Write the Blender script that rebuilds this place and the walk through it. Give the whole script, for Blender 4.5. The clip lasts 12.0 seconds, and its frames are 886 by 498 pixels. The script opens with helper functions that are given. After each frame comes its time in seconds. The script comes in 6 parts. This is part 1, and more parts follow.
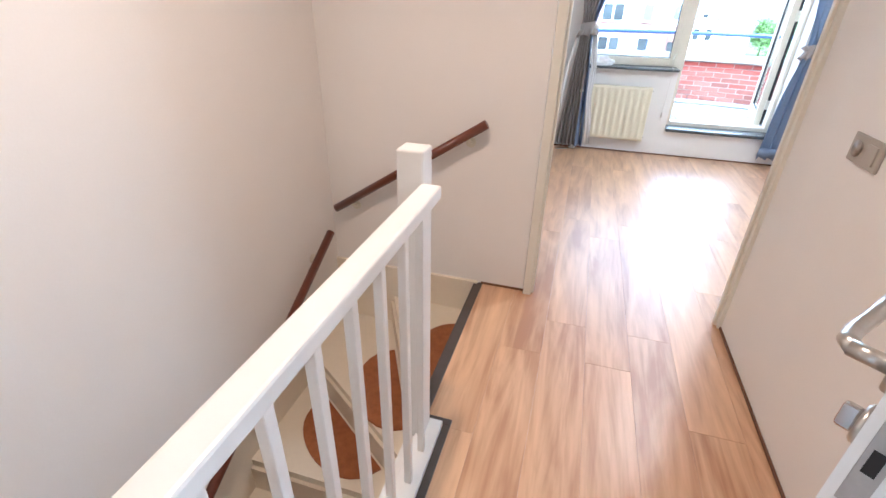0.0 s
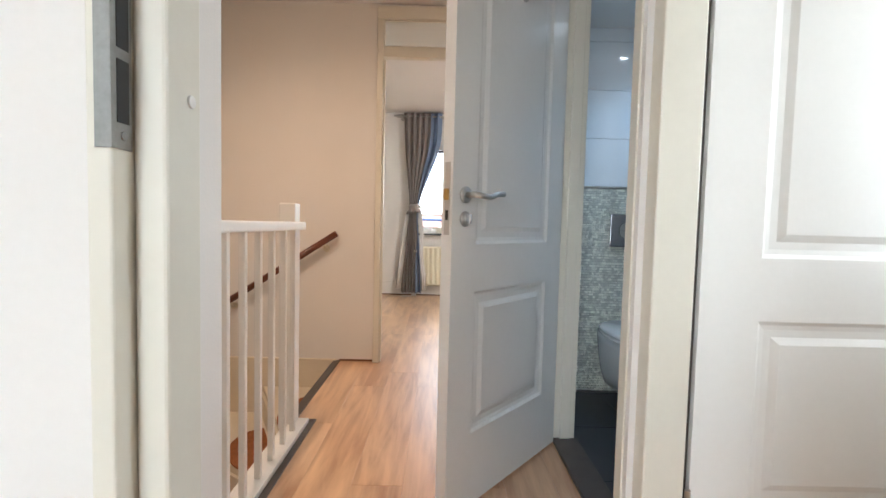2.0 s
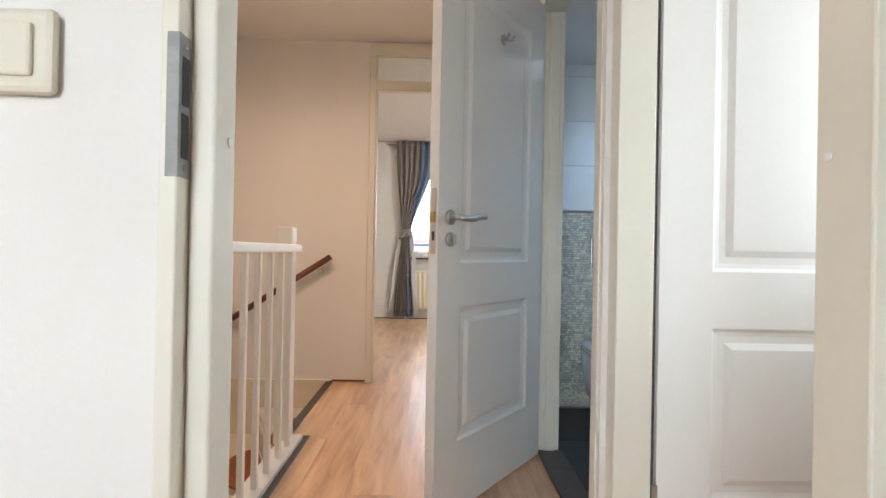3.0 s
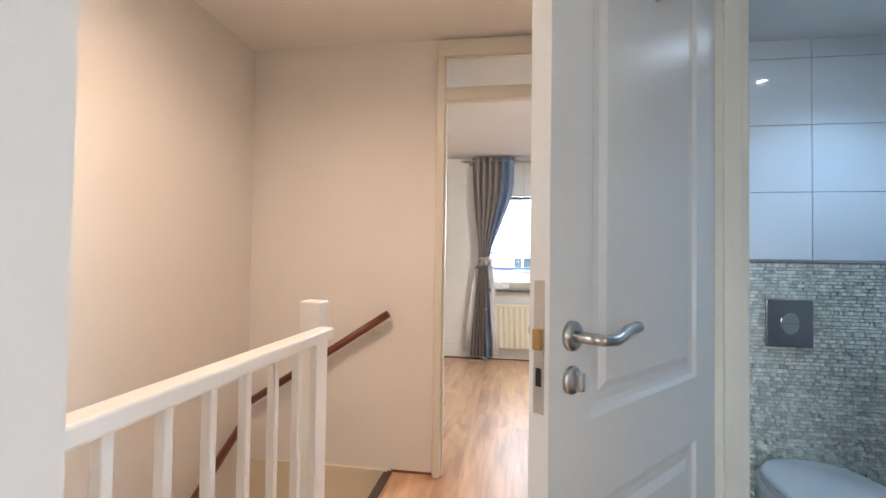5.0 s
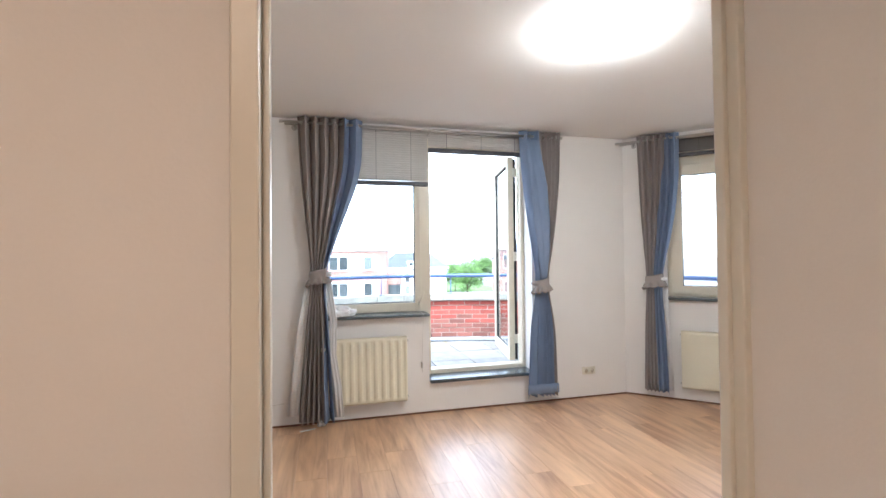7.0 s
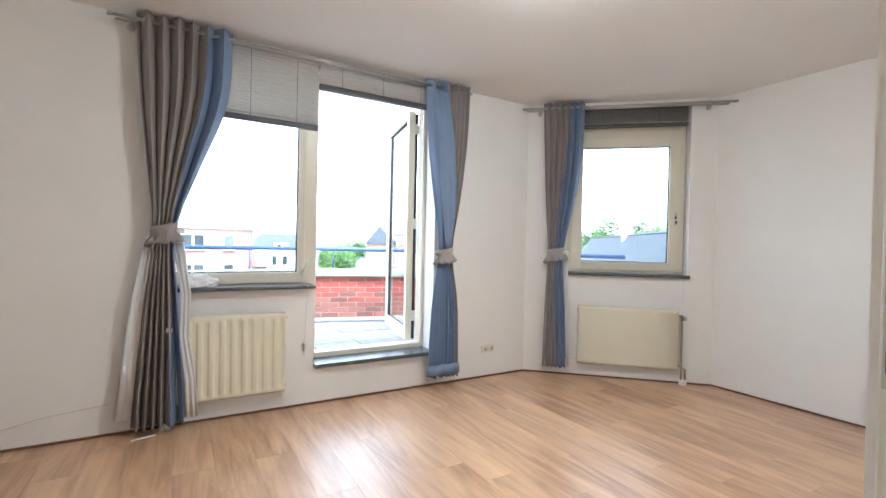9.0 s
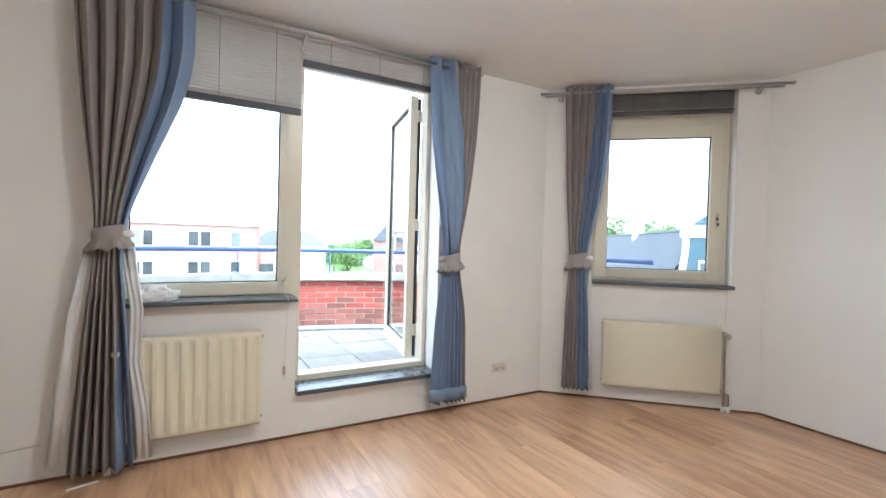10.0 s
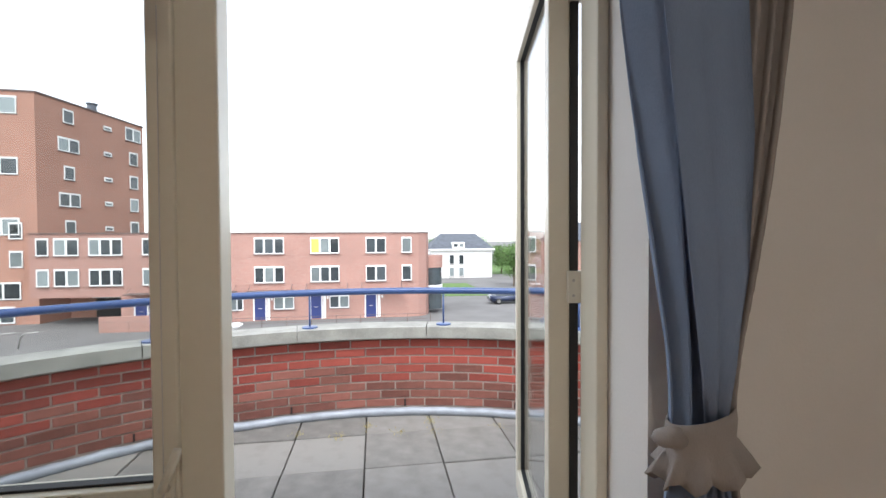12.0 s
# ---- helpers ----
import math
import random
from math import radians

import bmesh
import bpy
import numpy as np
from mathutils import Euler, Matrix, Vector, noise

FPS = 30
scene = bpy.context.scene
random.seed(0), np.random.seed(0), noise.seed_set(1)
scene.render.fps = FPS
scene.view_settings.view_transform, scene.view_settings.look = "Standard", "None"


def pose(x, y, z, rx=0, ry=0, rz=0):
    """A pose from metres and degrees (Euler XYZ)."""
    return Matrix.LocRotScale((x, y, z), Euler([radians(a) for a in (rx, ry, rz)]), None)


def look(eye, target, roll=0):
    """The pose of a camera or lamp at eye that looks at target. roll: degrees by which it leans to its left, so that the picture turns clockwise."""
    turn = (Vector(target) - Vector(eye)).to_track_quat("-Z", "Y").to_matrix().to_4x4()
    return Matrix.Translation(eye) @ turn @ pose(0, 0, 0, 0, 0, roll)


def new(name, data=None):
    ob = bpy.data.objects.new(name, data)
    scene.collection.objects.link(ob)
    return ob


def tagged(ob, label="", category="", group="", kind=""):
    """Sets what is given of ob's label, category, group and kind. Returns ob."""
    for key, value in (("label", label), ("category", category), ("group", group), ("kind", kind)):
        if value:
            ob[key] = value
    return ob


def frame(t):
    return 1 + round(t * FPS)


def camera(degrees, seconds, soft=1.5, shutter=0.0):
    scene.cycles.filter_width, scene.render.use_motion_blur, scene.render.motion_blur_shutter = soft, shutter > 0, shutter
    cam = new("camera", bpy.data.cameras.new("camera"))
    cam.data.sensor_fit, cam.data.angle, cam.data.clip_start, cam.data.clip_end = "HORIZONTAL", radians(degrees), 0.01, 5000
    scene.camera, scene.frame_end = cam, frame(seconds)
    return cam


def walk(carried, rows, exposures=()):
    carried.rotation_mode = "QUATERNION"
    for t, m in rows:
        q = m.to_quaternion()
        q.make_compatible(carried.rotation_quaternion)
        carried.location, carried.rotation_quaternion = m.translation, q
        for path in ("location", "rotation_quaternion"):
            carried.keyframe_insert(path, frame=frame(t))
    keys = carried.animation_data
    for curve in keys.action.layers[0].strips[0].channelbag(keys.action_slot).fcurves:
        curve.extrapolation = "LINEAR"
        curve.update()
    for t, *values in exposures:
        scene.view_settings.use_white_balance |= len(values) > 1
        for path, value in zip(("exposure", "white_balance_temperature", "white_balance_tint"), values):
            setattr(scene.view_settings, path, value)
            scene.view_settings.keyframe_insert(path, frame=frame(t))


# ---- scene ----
cam = camera(88.6, 12.0)
PATH = [
    (0, (0.638, 1.641, 1.342), (0.148, 3.327, 0.384), 1.3),
    (0.5, (0.787, 1.392, 1.305), (0.461, 3.279, 0.730), 1.3),
    (1, (0.913, 1.067, 1.199), (0.796, 3.041, 0.899), 2.2),
    (1.5, (0.925, 0.817, 1.034), (0.884, 2.807, 0.834), 2.1),
    (2, (0.933, 0.642, 0.942), (0.944, 2.639, 0.836), 1.4),
    (2.5, (0.950, 0.534, 0.927), (0.994, 2.533, 0.887), 1.3),
    (2.7, (0.952, 0.514, 0.922), (1.010, 2.512, 0.906), 1.2),
    (4.3, (0.957, 0.726, 0.976), (0.744, 2.714, 1.020), 0.6),
    (4.5, (0.953, 0.871, 1.018), (0.714, 2.856, 1.068), 0.8),
    (5, (0.905, 1.252, 1.164), (0.602, 3.228, 1.211), 0.8),
    (5.5, (0.809, 1.684, 1.254), (0.583, 3.67, 1.323), 0.4),
    (6, (0.668, 2.091, 1.303), (0.693, 4.09, 1.376), 0.0),
    (6.5, (0.595, 2.532, 1.294), (0.867, 4.512, 1.364), -0.5),
    (7, (0.622, 2.957, 1.281), (1.128, 4.894, 1.32), -0.6),
    (7.5, (0.619, 3.221, 1.224), (1.325, 5.092, 1.243), -0.3),
    (9.3, (0.640, 3.545, 1.104), (1.665, 5.262, 1.082), 1.4),
    (9.5, (0.674, 3.583, 1.095), (1.691, 5.305, 1.076), 1.4),
    (10, (0.888, 3.924, 1.171), (1.875, 5.664, 1.138), 1.6),
    (10.5, (1.187, 4.336, 1.261), (2.084, 6.123, 1.216), 1.7),
    (11, (1.461, 4.792, 1.355), (2.193, 6.653, 1.298), 1.1),
    (11.5, (1.694, 5.255, 1.405), (2.235, 7.18, 1.353), 0.4),
    (12, (1.838, 5.782, 1.417), (2.135, 7.76, 1.371), -0.3),
]
walk(cam, [(t, look(e, g, r)) for t, e, g, r in PATH], exposures=[
    (0.0, 3.95, 4850, 4), (0.5, 3.85, 5150, 4), (1.5, 3.7, 5650, 4), (2.5, 3.55, 5800, 4), (4.3, 3.6, 5800, 4), (5.0, 3.8, 5600, 5), (5.5, 3.65, 5600, 6), (6.0, 3.5, 5650, 8),
    (6.5, 3.45, 5500, 7), (7.0, 3.4, 5450, 6), (7.5, 3.4, 5350, 4), (9.5, 3.45, 5350, 3), (10.5, 3.1, 5550, 4), (11.0, 2.8, 5800, 7), (11.5, 2.35, 6000, 9), (12.0, 1.85, 6200, 9)])

# ---- world, sun and large lights ----
CEIL = 2.375
world = bpy.data.worlds.new("overcast_sky")
scene.world = world
world.use_nodes = True
wn = world.node_tree.nodes
sky = wn.new("ShaderNodeTexSky")
sky.sky_type = 'NISHITA'
sky.sun_disc = False
sky.sun_elevation = radians(58)
sky.sun_rotation = radians(200)
sky.air_density, sky.dust_density, sky.ozone_density = 1.0, 1.2, 0.6
cloud = wn.new("ShaderNodeHueSaturation")  # a closed white cloud cover takes the blue out
cloud.inputs["Saturation"].default_value = 0.22
world.node_tree.links.new(sky.outputs[0], cloud.inputs["Color"])
world.node_tree.links.new(cloud.outputs[0], wn["Background"].inputs[0])
wn["Background"].inputs[1].default_value = 0.15


def lamp(name, kind, m, energy, colour, size=0.1, size_y=None):
    d = bpy.data.lights.new(name, kind)
    d.energy, d.color = energy, colour
    if kind == 'AREA':
        d.shape, d.size, d.size_y = 'RECTANGLE', size, size_y or size
    elif kind == 'SUN':
        d.angle = size
    else:
        d.shadow_soft_size = size
    ob = new(name, d)
    ob.matrix_world = m
    return ob


lamp("sun", 'SUN', look((0, 0, 30), (5, 17, 0)), 0.5, (1.0, 0.95, 0.88), radians(12))
# daylight through the bedroom window and an assumed lobby opening, and the ceiling spots of toilet and landing; the
# room lamp shines by itself
lamp("bedroom_window_light", 'AREA', look((-0.02, -1.66, 1.5), (-0.02, 0, 1.45)), 1.45, (1.0, 0.95, 0.89), 1.0, 1.3)
# added lamp in an unseen lobby opening, brightens cupboard door and wall end
lamp("lobby_window_light", 'AREA', look((2.60, 1.42, 1.5), (0, 1.42, 1.45)), 0.46, (1.0, 0.95, 0.89), 0.5, 1.2)
spot = lamp("toilet_spot_light", 'SPOT', pose(2.10, 2.80, 2.045), 1.4, (0.55, 0.76, 1.0), 0.02)
spot.data.spot_size, spot.data.spot_blend = radians(125), 0.8
down = lamp("landing_spot_light", 'SPOT', pose(0.22, 2.45, CEIL - 0.02), 5.8, (1.0, 0.65, 0.42), 0.03)
down.data.spot_size, down.data.spot_blend = radians(168), 1.0

# ---- materials ----


def mat(name, colour, rough=0.6, metal=0.0, var=0.08, scale=6.0, fine=90.0, bump=0.05, stretch=None, per=None, alpha=None, spec=None, coat=0.0):
    """A surface with grain at two scales: broad stains and a fine grain that also gives relief."""
    m = bpy.data.materials.new(name)
    m.use_nodes = True
    nt = m.node_tree
    n, ln = nt.nodes, nt.links
    b = n["Principled BSDF"]
    b.inputs["Roughness"].default_value, b.inputs["Metallic"].default_value = rough, metal
    b.inputs["Coat Weight"].default_value = coat
    co = n.new("ShaderNodeTexCoord")
    mp = n.new("ShaderNodeMapping")
    if stretch:
        mp.inputs["Scale"].default_value = stretch
    ln.new(co.outputs["Object"], mp.inputs[0])
    a = n.new("ShaderNodeTexNoise")
    a.inputs["Scale"].default_value, a.inputs["Detail"].default_value = scale, 4
    f = n.new("ShaderNodeTexNoise")
    f.inputs["Scale"].default_value, f.inputs["Detail"].default_value = fine, 3
    ln.new(mp.outputs[0], a.inputs[0])
    ln.new(mp.outputs[0], f.inputs[0])
    add = n.new("ShaderNodeMath")
    add.operation = 'MULTIPLY_ADD'
    add.inputs[1].default_value = 0.4
    ln.new(f.outputs[0], add.inputs[0])
    ln.new(a.outputs[0], add.inputs[2])
    last = add.outputs[0]
    if per:
        src = n.new("ShaderNodeObjectInfo" if per == "object" else "ShaderNodeNewGeometry")
        more = n.new("ShaderNodeMath")
        more.operation = 'MULTIPLY_ADD'
        more.inputs[1].default_value = 0.7
        ln.new(src.outputs["Random" if per == "object" else "Random Per Island"], more.inputs[0])
        ln.new(last, more.inputs[2])
        sub = n.new("ShaderNodeMath")
        sub.operation = 'SUBTRACT'
        sub.inputs[1].default_value = 0.35
        ln.new(more.outputs[0], sub.inputs[0])
        last = sub.outputs[0]
    ramp = n.new("ShaderNodeValToRGB")
    lo, hi = ramp.color_ramp.elements
    lo.position, hi.position = 0.35, 1.05
    lo.color = (*[max(0, c * (1 - var)) for c in colour], 1)
    hi.color = (*[min(1, c * (1 + var)) for c in colour], 1)
    ln.new(last, ramp.inputs[0])
    ln.new(ramp.outputs[0], b.inputs["Base Color"])
    if bump:
        bp = n.new("ShaderNodeBump")
        bp.inputs["Strength"].default_value, bp.inputs["Distance"].default_value = bump, 0.004
        ln.new(f.outputs[0], bp.inputs["Height"])
        ln.new(bp.outputs[0], b.inputs["Normal"])
    return m


def wood_mat(name, light, dark, rough=0.35):
    """Printed oak planks: grain along y, each plank shifted and toned by its own random value."""
    m = bpy.data.materials.new(name)
    m.use_nodes = True
    n, ln = m.node_tree.nodes, m.node_tree.links
    b = n["Principled BSDF"]
    co, oi = n.new("ShaderNodeTexCoord"), n.new("ShaderNodeObjectInfo")
    sh = n.new("ShaderNodeVectorMath")
    sh.operation = 'MULTIPLY_ADD'
    sh.inputs[1].default_value = (37, 53, 11)
    ln.new(oi.outputs["Random"], sh.inputs[0])
    ln.new(co.outputs["Object"], sh.inputs[2])

    def tex(scale, st, det, dist):
        mp, t = n.new("ShaderNodeMapping"), n.new("ShaderNodeTexNoise")
        mp.inputs["Scale"].default_value = st
        t.inputs["Scale"].default_value, t.inputs["Detail"].default_value, t.inputs["Distortion"].default_value = scale, det, dist
        ln.new(sh.outputs[0], mp.inputs[0])
        ln.new(mp.outputs[0], t.inputs[0])
        return t.outputs[0]
    broad, grain, fine = tex(1.0, (5.0, 1.0, 1), 4, 1.5), tex(1.0, (10, 0.9, 1), 4, 2.6), tex(1.0, (110, 6, 1), 2, 0.3)
    s1 = n.new("ShaderNodeMath"); s1.operation = 'MULTIPLY_ADD'; s1.inputs[1].default_value = 0.72
    ln.new(grain, s1.inputs[0]); ln.new(broad, s1.inputs[2])
    s2 = n.new("ShaderNodeMath"); s2.operation = 'MULTIPLY_ADD'; s2.inputs[1].default_value = 0.14
    ln.new(fine, s2.inputs[0]); ln.new(s1.outputs[0], s2.inputs[2])
    s3 = n.new("ShaderNodeMath"); s3.operation = 'MULTIPLY_ADD'; s3.inputs[1].default_value = 0.13
    ln.new(oi.outputs["Random"], s3.inputs[0]); ln.new(s2.outputs[0], s3.inputs[2])
    r = n.new("ShaderNodeValToRGB")
    r.color_ramp.elements[0].position, r.color_ramp.elements[1].position = 0.37, 0.68
    r.color_ramp.elements[0].color, r.color_ramp.elements[1].color = (*dark, 1), (*light, 1)
    mid = r.color_ramp.elements.new(0.52)
    mid.color = (*[(a * 0.45 + c * 0.55) for a, c in zip(dark, light)], 1)
    s4 = n.new("ShaderNodeMath"); s4.operation = 'MULTIPLY'; s4.inputs[1].default_value = 0.5
    ln.new(s3.outputs[0], s4.inputs[0]); ln.new(s4.outputs[0], r.inputs[0])
    ln.new(r.outputs[0], b.inputs["Base Color"])
    bp = n.new("ShaderNodeBump")
    bp.inputs["Strength"].default_value, bp.inputs["Distance"].default_value = 0.08, 0.002
    ln.new(fine, bp.inputs["Height"])
    ln.new(bp.outputs[0], b.inputs["Normal"])
    b.inputs["Roughness"].default_value = rough
    b.inputs["Coat Weight"].default_value, b.inputs["Coat Roughness"].default_value = 0.9, 0.42
    return m


def glass_mat(name, tint=(1, 1, 1)):
    m = bpy.data.materials.new(name)
    m.use_nodes = True
    n, ln = m.node_tree.nodes, m.node_tree.links
    n.remove(n["Principled BSDF"])
    tr, gl, mx, fr, pw, sc = (n.new("ShaderNode" + k) for k in ("BsdfTransparent", "BsdfGlossy", "MixShader", "LayerWeight", "Math", "Math"))
    fr.inputs["Blend"].default_value = 0.5
    pw.operation, sc.operation = 'POWER', 'MULTIPLY_ADD'
    pw.inputs[1].default_value = 5.0
    sc.inputs[1].default_value, sc.inputs[2].default_value = 0.9, 0.035
    tr.inputs[0].default_value = (*tint, 1)
    gl.inputs["Roughness"].default_value = 0.0
    ln.new(fr.outputs["Facing"], pw.inputs[0]); ln.new(pw.outputs[0], sc.inputs[0]); ln.new(sc.outputs[0], mx.inputs[0])
    ln.new(tr.outputs[0], mx.inputs[1]); ln.new(gl.outputs[0], mx.inputs[2])
    ln.new(mx.outputs[0], n["Material Output"].inputs[0])
    return m


def glow_mat(name, colour, strength):
    m = bpy.data.materials.new(name)
    m.use_nodes = True
    b = m.node_tree.nodes["Principled BSDF"]
    b.inputs["Base Color"].default_value = (0.9, 0.9, 0.88, 1)
    b.inputs["Emission Color"].default_value, b.inputs["Emission Strength"].default_value = (*colour, 1), strength
    return m


def far_brick_mat(name, brick, mortar, scale=1.0):
    """Brickwork seen from far off: fine courses, with broad weathering."""
    m = bpy.data.materials.new(name)
    m.use_nodes = True
    n, ln = m.node_tree.nodes, m.node_tree.links
    b = n["Principled BSDF"]
    co, sx, cx = n.new("ShaderNodeTexCoord"), n.new("ShaderNodeSeparateXYZ"), n.new("ShaderNodeCombineXYZ")
    ad = n.new("ShaderNodeMath")
    ln.new(co.outputs["Object"], sx.inputs[0])
    ln.new(sx.outputs[0], ad.inputs[0]); ln.new(sx.outputs[1], ad.inputs[1])
    ln.new(ad.outputs[0], cx.inputs[0]); ln.new(sx.outputs[2], cx.inputs[1])
    t = n.new("ShaderNodeTexBrick")
    t.inputs["Color1"].default_value = (*brick, 1)
    t.inputs["Color2"].default_value = (*[c * 0.8 for c in brick], 1)
    t.inputs["Mortar"].default_value = (*mortar, 1)
    t.inputs["Scale"].default_value, t.inputs["Mortar Size"].default_value = scale, 0.008
    t.inputs["Brick Width"].default_value, t.inputs["Row Height"].default_value = 0.22, 0.065
    ln.new(cx.outputs[0], t.inputs[0])
    w = n.new("ShaderNodeTexNoise")
    w.inputs["Scale"].default_value, w.inputs["Detail"].default_value = 0.35, 6
    ln.new(co.outputs["Object"], w.inputs[0])
    mx = n.new("ShaderNodeMixRGB")
    mx.blend_type = 'MULTIPLY'
    mx.inputs[0].default_value = 0.35
    ln.new(t.outputs[0], mx.inputs[1]); ln.new(w.outputs[0], mx.inputs[2])
    ln.new(mx.outputs[0], b.inputs["Base Color"])
    b.inputs["Roughness"].default_value = 0.85
    return m


